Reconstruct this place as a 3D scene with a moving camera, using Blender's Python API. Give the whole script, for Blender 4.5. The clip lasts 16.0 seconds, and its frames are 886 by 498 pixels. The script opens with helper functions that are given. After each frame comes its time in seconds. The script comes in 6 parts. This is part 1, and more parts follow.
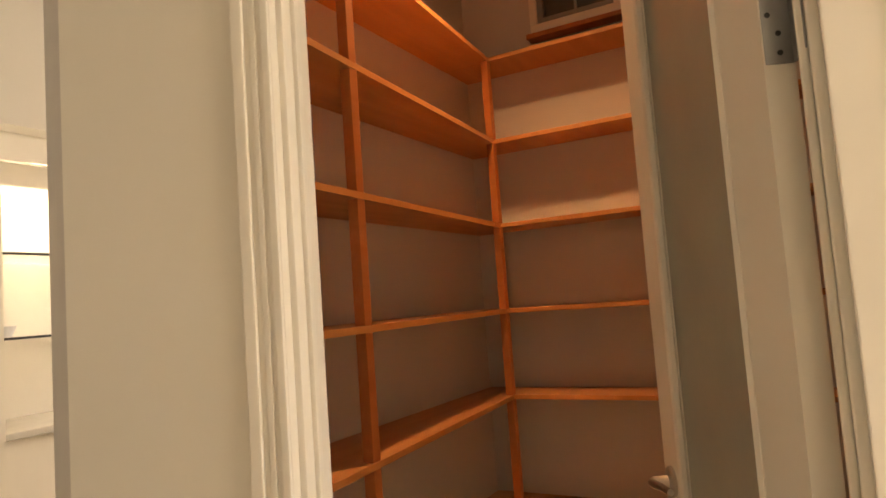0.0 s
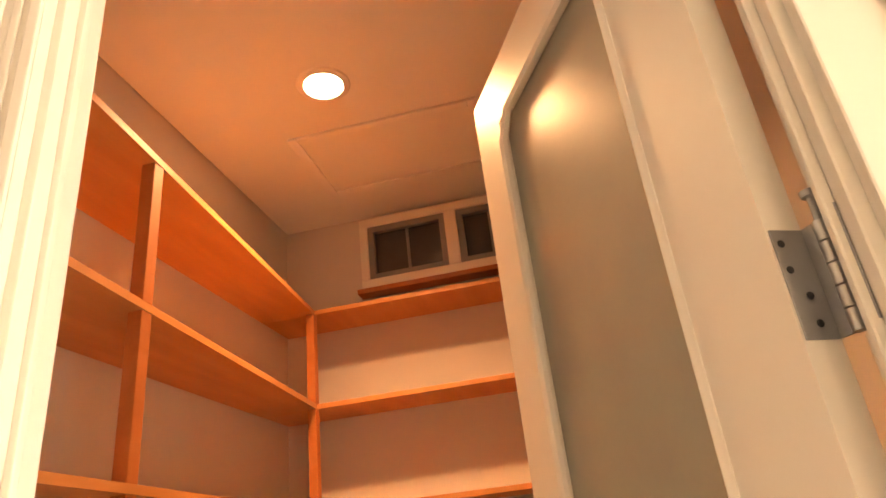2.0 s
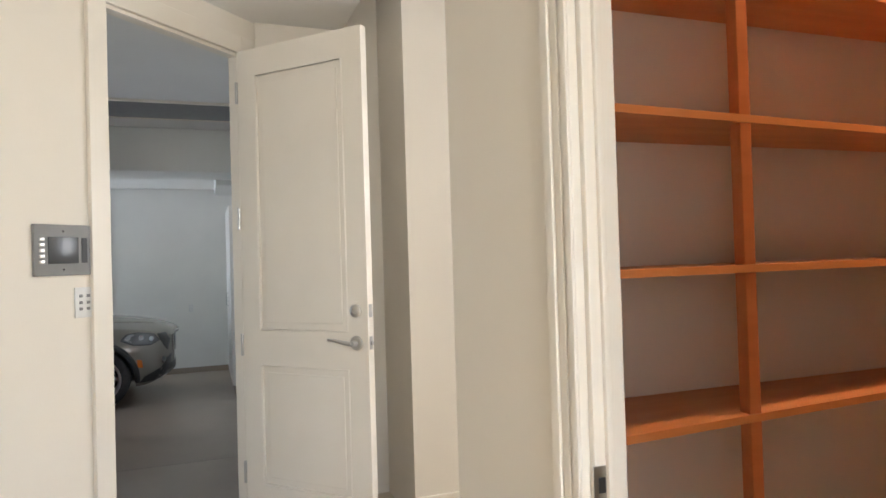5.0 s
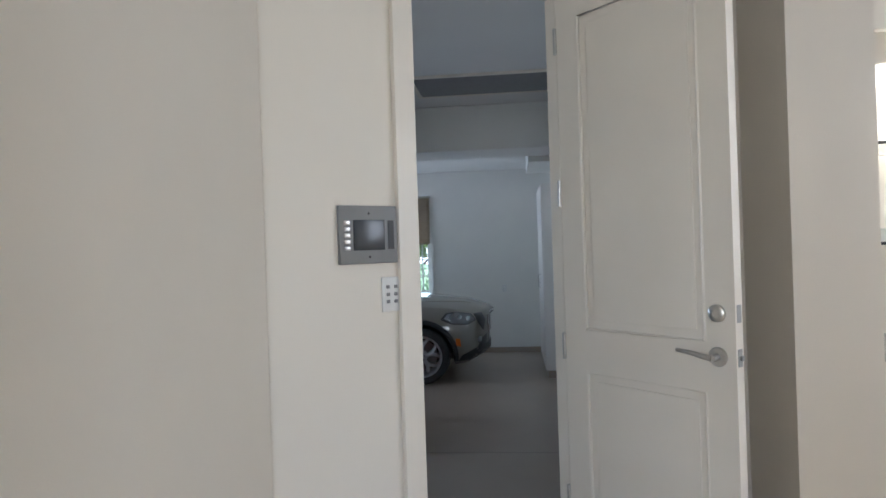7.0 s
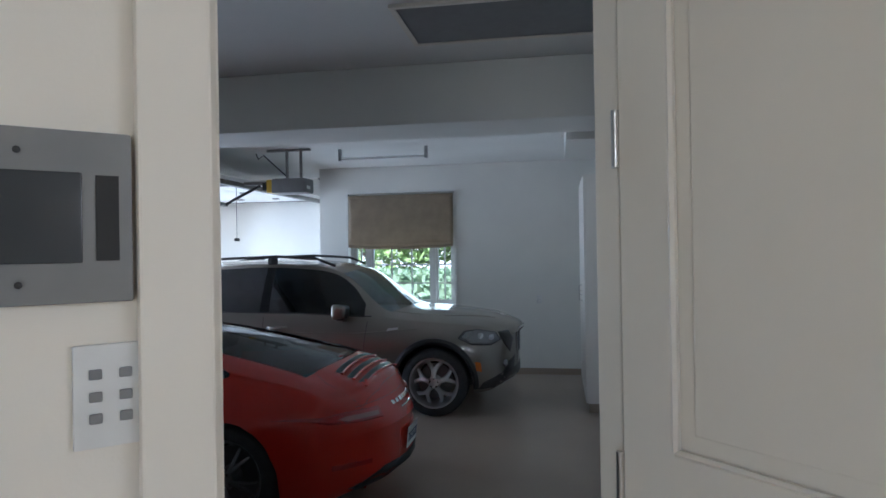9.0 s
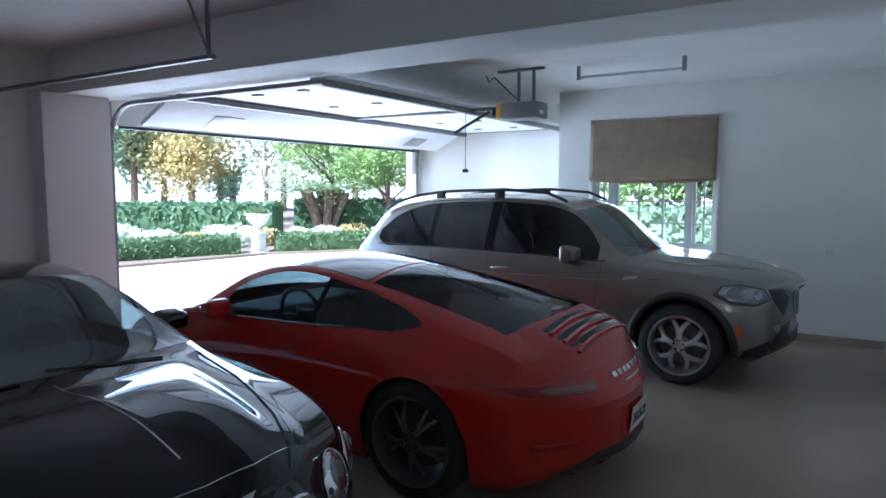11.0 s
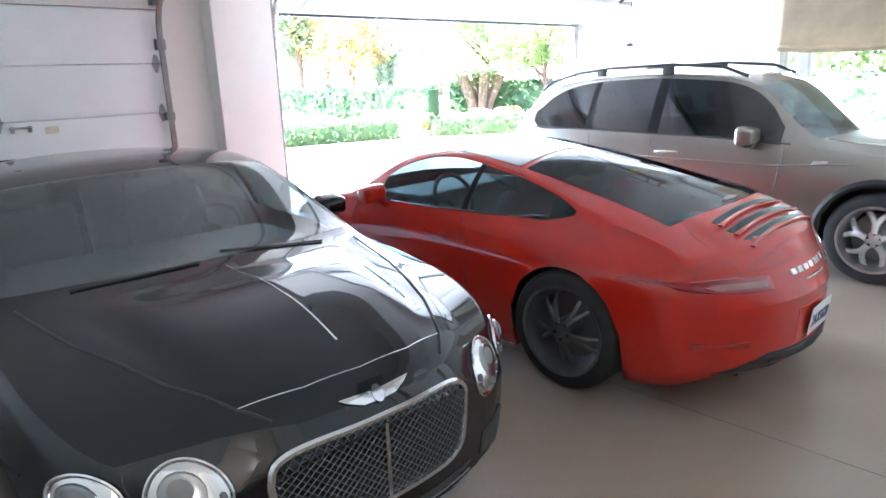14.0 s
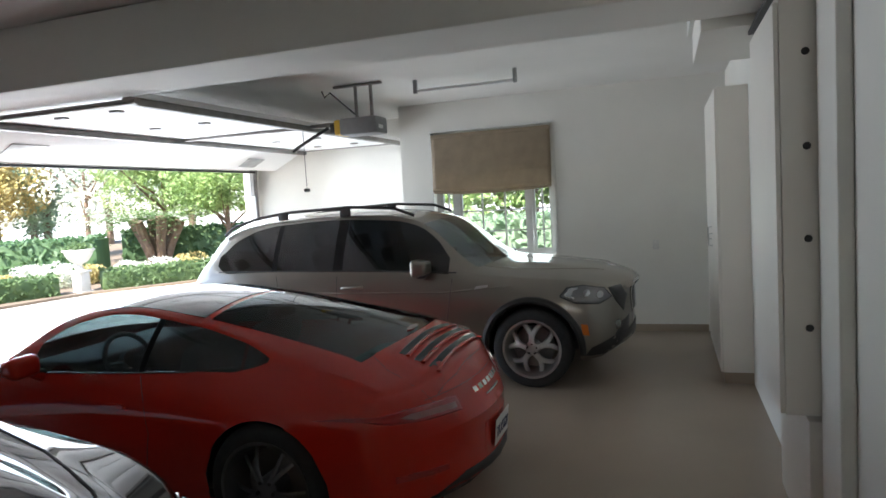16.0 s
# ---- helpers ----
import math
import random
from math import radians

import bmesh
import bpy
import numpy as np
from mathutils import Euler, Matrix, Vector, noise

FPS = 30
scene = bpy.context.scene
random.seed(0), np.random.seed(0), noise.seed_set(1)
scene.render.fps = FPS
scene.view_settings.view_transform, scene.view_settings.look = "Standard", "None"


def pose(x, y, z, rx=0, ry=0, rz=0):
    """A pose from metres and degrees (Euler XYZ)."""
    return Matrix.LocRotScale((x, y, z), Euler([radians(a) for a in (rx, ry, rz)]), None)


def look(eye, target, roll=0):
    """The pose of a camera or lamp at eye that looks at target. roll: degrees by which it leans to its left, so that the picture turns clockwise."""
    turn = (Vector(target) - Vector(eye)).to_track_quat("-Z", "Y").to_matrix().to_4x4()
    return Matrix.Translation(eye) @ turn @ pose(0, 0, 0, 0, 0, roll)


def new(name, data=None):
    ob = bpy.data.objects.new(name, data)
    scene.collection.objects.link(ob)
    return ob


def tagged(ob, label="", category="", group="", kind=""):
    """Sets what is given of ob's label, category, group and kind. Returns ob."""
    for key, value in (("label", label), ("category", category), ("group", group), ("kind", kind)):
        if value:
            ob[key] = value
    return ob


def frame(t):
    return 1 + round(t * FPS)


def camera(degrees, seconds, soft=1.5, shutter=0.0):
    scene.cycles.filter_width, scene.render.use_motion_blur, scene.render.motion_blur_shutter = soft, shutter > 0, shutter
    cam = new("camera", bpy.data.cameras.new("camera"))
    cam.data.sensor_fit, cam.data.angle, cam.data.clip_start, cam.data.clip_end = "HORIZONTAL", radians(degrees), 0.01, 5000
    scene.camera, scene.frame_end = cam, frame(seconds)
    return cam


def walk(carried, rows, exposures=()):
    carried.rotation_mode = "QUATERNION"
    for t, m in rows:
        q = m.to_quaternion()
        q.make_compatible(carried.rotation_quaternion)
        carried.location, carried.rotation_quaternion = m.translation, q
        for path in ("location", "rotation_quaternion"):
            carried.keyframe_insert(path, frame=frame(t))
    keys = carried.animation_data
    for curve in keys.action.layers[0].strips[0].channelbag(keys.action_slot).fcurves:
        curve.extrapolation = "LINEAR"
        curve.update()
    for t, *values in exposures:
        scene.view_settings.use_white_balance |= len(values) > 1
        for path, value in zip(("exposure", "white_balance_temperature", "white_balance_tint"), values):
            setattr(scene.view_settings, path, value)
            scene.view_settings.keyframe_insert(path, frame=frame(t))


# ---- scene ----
cam = camera(67.7, 16.0, soft=1.6)
walk(cam, [
    (0.0, look((-0.028, -2.950, 1.785), (1.719, -1.990, 1.942), -4.1)),
    (0.5, look((0.210, -2.863, 1.801), (2.059, -2.125, 1.998), -3.1)),
    (1.0, look((0.341, -2.782, 1.844), (2.271, -2.330, 2.113), -3.3)),
    (1.5, look((0.353, -2.719, 1.901), (2.252, -2.406, 2.444), -4.9)),
    (2.0, look((0.322, -2.720, 1.931), (2.110, -2.407, 2.771), -6.8)),
    (2.5, look((0.245, -2.817, 1.889), (2.089, -2.326, 2.486), -4.7)),
    (3.0, look((0.182, -2.927, 1.822), (2.076, -2.383, 2.159), -4.5)),
    (3.5, look((0.251, -2.911, 1.696), (2.146, -2.272, 1.710), -4.3)),
    (4.0, look((0.308, -2.939, 1.664), (2.073, -1.999, 1.632), -4.2)),
    (4.5, look((0.276, -3.098, 1.681), (1.520, -1.536, 1.785), -1.8)),
    (5.0, look((0.229, -3.183, 1.764), (0.912, -1.304, 1.797), -1.7)),
    (5.2, look((0.191, -3.236, 1.765), (0.744, -1.314, 1.775), -1.4)),
    (6.3, look((0.190, -2.900, 1.780), (0.160, -0.900, 1.780), -1.6)),
    (7.5, look((0.237, -2.116, 1.801), (-0.014, -0.132, 1.795), -1.9)),
    (8.0, look((0.264, -1.678, 1.809), (0.130, 0.318, 1.796), -1.6)),
    (8.2, look((0.280, -1.503, 1.802), (0.104, 0.490, 1.820), -1.7)),
    (9.3, look((0.300, -0.720, 1.800), (-0.110, 1.237, 1.800), -0.5)),
    (10.3, look((0.302, -0.154, 1.797), (-0.388, 1.723, 1.797), 0.6)),
    (10.5, look((0.286, -0.109, 1.793), (-0.436, 1.755, 1.714), 1.0)),
    (11.0, look((0.240, 0.028, 1.788), (-0.813, 1.718, 1.602), 0.0)),
    (11.5, look((0.193, 0.089, 1.764), (-1.038, 1.629, 1.430), 0.2)),
    (12.0, look((0.135, 0.128, 1.745), (-1.219, 1.516, 1.258), 0.0)),
    (12.5, look((0.145, 0.152, 1.758), (-1.281, 1.454, 1.237), -0.3)),
    (13.0, look((0.144, 0.130, 1.759), (-1.317, 1.369, 1.186), -0.4)),
    (13.5, look((0.161, 0.130, 1.766), (-1.319, 1.312, 1.124), -1.1)),
    (14.0, look((0.174, 0.140, 1.779), (-1.207, 1.489, 1.258), -1.9)),
    (14.5, look((0.194, 0.153, 1.798), (-1.017, 1.707, 1.451), -2.7)),
    (15.0, look((0.207, 0.189, 1.803), (-0.700, 1.959, 1.593), -3.2)),
    (15.5, look((0.174, 0.203, 1.805), (-0.592, 2.044, 1.642), -3.8)),
    (16.0, look((0.171, 0.200, 1.801), (-0.476, 2.086, 1.648), -3.4)),
], exposures=[(0, 2.12, 7800, 14), (0.5, 2.65, 8300, 18), (1.0, 3.22, 8500, 24), (1.5, 3.25, 8400, 24), (2.0, 3.15, 8300, 24), (2.5, 2.98, 8200, 24), (3.0, 2.9, 8200, 24), (3.5, 3.08, 8300, 22), (4.0, 3.4, 7500, 18),
              (4.5, 3.1, 6300, 10), (5.0, 2.45, 5750, 10), (5.2, 2.38, 5600, 10), (7.5, 1.7, 5150, 10), (8.2, 1.6, 5150, 10), (10.3, 1.65, 5000, 10), (11.0, 1.85, 4900, 10),
              (11.5, 1.95, 4900, 10), (12.0, 2.55, 4900, 10), (12.5, 3.1, 5050, 10), (13.0, 3.5, 5200, 10), (13.5, 3.95, 5300, 10), (14.0, 4.1, 5400, 10), (14.5, 3.2, 5700, 10), (15.0, 2.25, 5900, 10), (16.0, 1.95, 6100, 10)])

# ---- light ----
world = bpy.data.worlds.new("sky")
scene.world = world
world.use_nodes = True
sky = world.node_tree.nodes.new("ShaderNodeTexSky")
sky.sky_type, sky.sun_disc = "NISHITA", False
SUN_UP, SUN_TURN = 50.0, 188.0
sky.sun_elevation, sky.sun_rotation = radians(SUN_UP), radians(SUN_TURN)
world.node_tree.links.new(sky.outputs[0], world.node_tree.nodes["Background"].inputs[0])
world.node_tree.nodes["Background"].inputs[1].default_value = 0.15


def lamp(name, kind, energy, color, m, **more):
    data = bpy.data.lights.new(name, kind)
    data.energy, data.color = energy, color
    for key, value in more.items():
        if key == "size":
            data.size = value
        elif key == "size_y":
            data.shape, data.size_y = "RECTANGLE", value
        elif key == "angle":
            data.angle = value
        elif key == "spread":
            data.spread = value
    ob = new(name, data)
    ob.matrix_world = m
    return ob


az = radians(SUN_TURN)
up = radians(SUN_UP)
sun_way = Vector((math.sin(az) * math.cos(up), math.cos(az) * math.cos(up), math.sin(up)))
lamp("sun", "SUN", 5.0, (1.0, 0.95, 0.86), look(sun_way * 50, (0, 0, 0)), angle=radians(0.5))
lamp("garage_door_sky_light", "AREA", 56, (0.86, 0.93, 1.0), look((-6.6, 6.9, 1.3), (-2.6, 5.3, -0.1)), size=5.4, size_y=2.3)
lamp("garage_window_light", "AREA", 3, (0.9, 1.0, 0.95), look((-2.0, 8.84, 1.45), (-2.0, 0, 1.2)), size=1.5, size_y=0.8)
# added fill from the unseen end of the hall, to brighten it
lamp("hall_fill_light", "AREA", 14, (1.0, 0.94, 0.85), look((0.2, -5.85, 2.2), (0.6, 0, 1.9)), size=2.2, size_y=2.0)
# added fill for light from the right; its source is unseen, the wall closed
lamp("side_fill_light", "AREA", 11, (1.0, 0.95, 0.88), look((3.38, -0.65, 1.9), (0.4, -0.5, 1.6)), size=1.0, size_y=1.8)
lamp("pantry_downlight_bulb", "AREA", 3.7, (1.0, 0.59, 0.28), look((2.18, -2.02, 3.52), (2.18, -2.02, 0)), size=0.13, spread=radians(125))
lamp("bar_niche_bulb", "AREA", 3.5, (1.0, 0.84, 0.6), look((1.95, 0.35, 2.55), (1.95, 0.3, 0)), size=0.5)

# ---- materials ----


def nodes(name):
    m = bpy.data.materials.new(name)
    m.use_nodes = True
    return m, m.node_tree, m.node_tree.nodes["Principled BSDF"]


def surface(name, a, b, rough=0.6, metal=0.0, scale=6.0, bump=0.0, fine=60.0, coat=0.0, spec=0.5, speck=0.0, stretch=(1, 1, 1), vary=0.0):
    """Two-scale noise between colours a and b, with bump."""
    m, tree, p = nodes(name)
    link = tree.links.new
    tc = tree.nodes.new("ShaderNodeTexCoord")
    mp = tree.nodes.new("ShaderNodeMapping")
    mp.inputs["Scale"].default_value = stretch
    link(tc.outputs["Object"], mp.inputs[0])
    n1 = tree.nodes.new("ShaderNodeTexNoise")
    n1.inputs["Scale"].default_value, n1.inputs["Detail"].default_value = scale, 5
    n2 = tree.nodes.new("ShaderNodeTexNoise")
    n2.inputs["Scale"].default_value, n2.inputs["Detail"].default_value = fine, 4
    link(mp.outputs[0], n1.inputs[0])
    link(mp.outputs[0], n2.inputs[0])
    mix = tree.nodes.new("ShaderNodeMix")
    mix.data_type = "RGBA"
    mix.inputs["A"].default_value, mix.inputs["B"].default_value = (*a, 1), (*b, 1)
    add = tree.nodes.new("ShaderNodeMath")
    add.operation = "MULTIPLY_ADD"
    add.inputs[1].default_value = speck
    link(n2.outputs["Fac"], add.inputs[0])
    ramp = tree.nodes.new("ShaderNodeMapRange")
    ramp.inputs["From Min"].default_value, ramp.inputs["From Max"].default_value = 0.3, 0.7
    link(n1.outputs["Fac"], ramp.inputs["Value"])
    link(ramp.outputs[0], add.inputs[2])
    link(add.outputs[0], mix.inputs["Factor"])
    col = mix.outputs["Result"]
    if vary:
        info = tree.nodes.new("ShaderNodeObjectInfo")
        hsv = tree.nodes.new("ShaderNodeHueSaturation")
        rng = tree.nodes.new("ShaderNodeMapRange")
        rng.inputs["To Min"].default_value, rng.inputs["To Max"].default_value = 1 - vary, 1 + vary
        link(info.outputs["Random"], rng.inputs["Value"])
        link(rng.outputs[0], hsv.inputs["Value"])
        link(col, hsv.inputs["Color"])
        col = hsv.outputs[0]
    link(col, p.inputs["Base Color"])
    p.inputs["Roughness"].default_value, p.inputs["Metallic"].default_value = rough, metal
    p.inputs["Coat Weight"].default_value, p.inputs["Coat Roughness"].default_value = coat, 0.03
    p.inputs["Specular IOR Level"].default_value = spec
    if bump:
        bp = tree.nodes.new("ShaderNodeBump")
        bp.inputs["Strength"].default_value, bp.inputs["Distance"].default_value = bump, 0.004
        link(n2.outputs["Fac"], bp.inputs["Height"])
        link(bp.outputs[0], p.inputs["Normal"])
    return m


def plain(name, a, rough=0.4, metal=0.0, coat=0.0, emit=0.0):
    return surface(name, a, tuple(c * 0.9 for c in a), rough, metal, 14, 0, 90, coat) if not emit else glow(name, a, emit)


def glow(name, a, power):
    m, tree, p = nodes(name)
    p.inputs["Base Color"].default_value = (*a, 1)
    p.inputs["Emission Color"].default_value, p.inputs["Emission Strength"].default_value = (*a, 1), power
    return m


def glass(name, a, rough=0.0, ior=1.45):
    m, tree, p = nodes(name)
    p.inputs["Base Color"].default_value = (*a, 1)
    p.inputs["Roughness"].default_value, p.inputs["IOR"].default_value = rough, ior
    p.inputs["Transmission Weight"].default_value = 1.0
    return m


def sheet_glass(name, a, base=0.05):
    """Thin car glass: tinted clear, with gloss that grows towards grazing."""
    m, tree, p = nodes(name)
    link = tree.links.new
    clear = tree.nodes.new("ShaderNodeBsdfTransparent")
    clear.inputs[0].default_value = (*a, 1)
    gloss = tree.nodes.new("ShaderNodeBsdfGlossy")
    gloss.inputs["Roughness"].default_value = 0.01
    weight = tree.nodes.new("ShaderNodeLayerWeight")
    weight.inputs[0].default_value = 0.5
    power = tree.nodes.new("ShaderNodeMath")
    power.operation, power.inputs[1].default_value = "POWER", 5.0
    scale = tree.nodes.new("ShaderNodeMath")
    scale.operation, scale.inputs[1].default_value, scale.inputs[2].default_value = "MULTIPLY_ADD", 0.9, base
    link(weight.outputs["Facing"], power.inputs[0])
    link(power.outputs[0], scale.inputs[0])
    mix = tree.nodes.new("ShaderNodeMixShader")
    link(scale.outputs[0], mix.inputs[0])
    link(clear.outputs[0], mix.inputs[1])
    link(gloss.outputs[0], mix.inputs[2])
    link(mix.outputs[0], tree.nodes["Material Output"].inputs[0])
    tree.nodes.remove(p)
    return m


def leafy(name, a, b, through_light=0.45, scale=1.2):
    """A thin surface that lets part of the light through: leaves and cloth."""
    m = surface(name, a, b, 0.55, 0, scale, 0, 8)
    tree = m.node_tree
    p = tree.nodes["Principled BSDF"]
    out = tree.nodes["Material Output"]
    thin = tree.nodes.new("ShaderNodeBsdfTranslucent")
    mix = tree.nodes.new("ShaderNodeMixShader")
    mix.inputs[0].default_value = through_light
    tree.links.new(p.inputs["Base Color"].links[0].from_socket, thin.inputs[0])
    tree.links.new(p.outputs[0], mix.inputs[1])
    tree.links.new(thin.outputs[0], mix.inputs[2])
    tree.links.new(mix.outputs[0], out.inputs[0])
    return m


def wood(name, a, b):
    return surface(name, a, b, 0.5, 0, 2.2, 0.12, 22, 0.1, 0.4, 0.35, (1.0, 7.0, 7.0), 0.06)


M = dict(
    wall=surface("garage_wall_paint", (0.80, 0.79, 0.74), (0.74, 0.73, 0.69), 0.75, 0, 1.3, 0.12, 160, speck=0.2),
    hall=surface("hall_wall_paint", (0.79, 0.74, 0.65), (0.76, 0.71, 0.62), 0.7, 0, 1.5, 0.1, 180, speck=0.2),
    trim=surface("white_trim_paint", (0.80, 0.75, 0.66), (0.76, 0.71, 0.62), 0.4, 0, 3, 0.03, 60),
    ceil=surface("ceiling_paint", (0.80, 0.79, 0.76), (0.76, 0.75, 0.72), 0.85, 0, 1.5, 0.15, 200),
    floor=surface("epoxy_floor", (0.36, 0.29, 0.22), (0.31, 0.25, 0.19), 0.34, 0, 1.1, 0.06, 120, 0.15, speck=0.35),
    hallfloor=surface("stone_tile_floor", (0.62, 0.54, 0.43), (0.55, 0.47, 0.37), 0.4, 0, 3, 0.05, 40),
    pantry=surface("pantry_wall_paint", (0.66, 0.60, 0.54), (0.60, 0.55, 0.50), 0.7, 0, 1.5, 0.1, 160),
    shelf=wood("alder_shelf_wood", (0.62, 0.27, 0.10), (0.52, 0.21, 0.07)),
    post=wood("alder_post_wood", (0.50, 0.17, 0.06), (0.42, 0.13, 0.04)),
    cab=surface("white_laminate", (0.78, 0.75, 0.69), (0.74, 0.71, 0.66), 0.5, 0, 2, 0.03, 80),
    dark=plain("black_plastic", (0.02, 0.02, 0.02), 0.45),
    rubber=surface("tyre_rubber", (0.025, 0.025, 0.026), (0.015, 0.015, 0.015), 0.75, 0, 20, 0.3, 150),
    steel=surface("galvanised_steel", (0.42, 0.42, 0.42), (0.30, 0.30, 0.30), 0.42, 0.85, 9, 0.05, 70),
    track=surface("dull_steel_track", (0.28, 0.27, 0.26), (0.20, 0.19, 0.18), 0.5, 0.7, 9, 0.05, 70),
    chrome=plain("chrome", (0.75, 0.75, 0.76), 0.08, 1.0),
    satin=plain("satin_nickel", (0.55, 0.54, 0.52), 0.28, 1.0),
    doorwhite=surface("white_steel_door", (0.82, 0.82, 0.82), (0.78, 0.78, 0.78), 0.45, 0, 3, 0.1, 220),
    grey=plain("grey_plastic", (0.22, 0.22, 0.22), 0.45),
    screen=plain("dark_screen", (0.05, 0.055, 0.06), 0.22),
    shade=leafy("linen_shade", (0.50, 0.41, 0.30), (0.42, 0.34, 0.25), 0.5, 6.0),
    sash=plain("white_sash_paint", (0.78, 0.77, 0.74), 0.4),
    pane=glass("clear_pane", (0.97, 0.98, 0.98)),
    frost=surface("frosted_glass", (0.36, 0.36, 0.29), (0.30, 0.30, 0.25), 0.28, 0, 5, 0.05, 60, 0.4),
    yellow=plain("yellow_plastic", (0.65, 0.42, 0.05), 0.4),
    red=surface("orange_red_paint", (0.50, 0.022, 0.010), (0.48, 0.020, 0.009), 0.30, 0.0, 3, 0, 60, 1.0, 0.06),
    black=surface("black_metallic_paint", (0.004, 0.004, 0.006), (0.006, 0.006, 0.008), 0.5, 0.0, 3, 0, 60, 1.0, 0.05),
    silver=surface("warm_silver_paint", (0.22, 0.20, 0.168), (0.205, 0.187, 0.157), 0.34, 0.7, 3, 0, 60, 1.0),
    tint=sheet_glass("tinted_car_glass", (0.46, 0.53, 0.55)),
    privacy=sheet_glass("privacy_glass", (0.24, 0.26, 0.28)),
    clear=sheet_glass("windscreen_glass", (0.84, 0.89, 0.88), 0.10),
    gloss=plain("gloss_black_trim", (0.012, 0.012, 0.013), 0.12, 0, 0.6),
    mesh=plain("dark_chrome_mesh", (0.10, 0.10, 0.105), 0.35, 0.5),
    interior=surface("charcoal_leather", (0.03, 0.03, 0.032), (0.02, 0.02, 0.02), 0.6, 0, 20, 0.2, 120),
    cream=surface("grey_leather", (0.22, 0.21, 0.20), (0.18, 0.17, 0.16), 0.6, 0, 20, 0.2, 120),
    rimsilver=plain("silver_alloy", (0.60, 0.60, 0.60), 0.28, 0.85),
    rimblack=plain("satin_black_alloy", (0.20, 0.20, 0.205), 0.34, 0.7),
    disc=plain("brake_disc_steel", (0.25, 0.25, 0.25), 0.35, 0.9),
    redlamp=plain("red_lamp_lens", (0.34, 0.012, 0.012), 0.1, 0, 1.0),
    paleamp=plain("pale_lamp_strip", (0.38, 0.14, 0.13), 0.2, 0, 1.0),
    lens=plain("silver_lamp_bowl", (0.34, 0.35, 0.36), 0.14, 0.75),
    bowl=plain("dark_lamp_bowl", (0.18, 0.18, 0.185), 0.12, 0.3, 1.0),
    amber=plain("amber_reflector", (0.6, 0.16, 0.02), 0.2, 0, 0.8),
    plate=plain("white_plate", (0.72, 0.72, 0.70), 0.4),
    ink=plain("dark_blue_ink", (0.02, 0.03, 0.10), 0.5),
    concrete=surface("pale_concrete", (0.60, 0.57, 0.52), (0.52, 0.49, 0.45), 0.8, 0, 0.6, 0.2, 30, speck=0.3),
    soil=surface("garden_soil", (0.20, 0.15, 0.10), (0.14, 0.10, 0.07), 0.9, 0, 1, 0.4, 20),
    leaf=leafy("hedge_leaf", (0.16, 0.23, 0.09), (0.10, 0.16, 0.06)),
    leafpale=leafy("pale_tree_leaf", (0.40, 0.50, 0.20), (0.26, 0.37, 0.13)),
    leafgold=leafy("golden_leaf", (0.60, 0.46, 0.18), (0.45, 0.40, 0.18)),
    leafblue=leafy("cypress_leaf", (0.14, 0.23, 0.10), (0.09, 0.16, 0.07)),
    # leaf green lightened so that outdoor haze and glare sit in the colour
    leafhaze=leafy("leaf_paled_for_haze", (0.42, 0.52, 0.36), (0.28, 0.38, 0.24)),
    flower=leafy("white_flower", (0.80, 0.78, 0.72), (0.62, 0.66, 0.50)),
    bark=surface("tree_bark", (0.22, 0.15, 0.10), (0.14, 0.09, 0.06), 0.9, 0, 8, 0.5, 40),
    stone=surface("cast_stone", (0.55, 0.52, 0.46), (0.45, 0.42, 0.38), 0.8, 0, 5, 0.2, 60),
    bulb=glow("lit_downlight", (1.0, 0.80, 0.55), 3.5),
    pillar=surface("matt_black_trim", (0.012, 0.012, 0.013), (0.016, 0.016, 0.016), 0.85, 0, 20, 0, 90, 0.0, 0.1),
    brass=surface("worn_brass", (0.62, 0.54, 0.34), (0.70, 0.66, 0.55), 0.5, 0.3, 30, 0.05, 90),
    tube=plain("white_tube", (0.8, 0.8, 0.8), 0.4),
)

# ---- mesh helpers ----


def put(name, bm, mat, parent=None, label="", smooth=False, m=None, crease=38):
    me = bpy.data.meshes.new(name)
    bm.normal_update()
    bm.to_mesh(me)
    bm.free()
    for one in (mat if isinstance(mat, (list, tuple)) else [mat]):
        me.materials.append(one)
    if smooth:
        me.polygons.foreach_set("use_smooth", [True] * len(me.polygons))
        me.set_sharp_from_angle(angle=radians(crease))
    ob = new(name, me)
    if m is not None:
        ob.matrix_world = m
    if parent is not None:
        ob.parent = parent
    if label:
        ob["label"] = label
    return ob


def part(name, bm, material, parent, label="", smooth=True, m=None, crease=38):
    return put(name, bm, material, parent, label, smooth, m, crease)


def holder(name, m, label, category, group=""):
    ob = new(name)
    ob.empty_display_size = 0.1
    ob.matrix_world = m
    return tagged(ob, label, category, group)


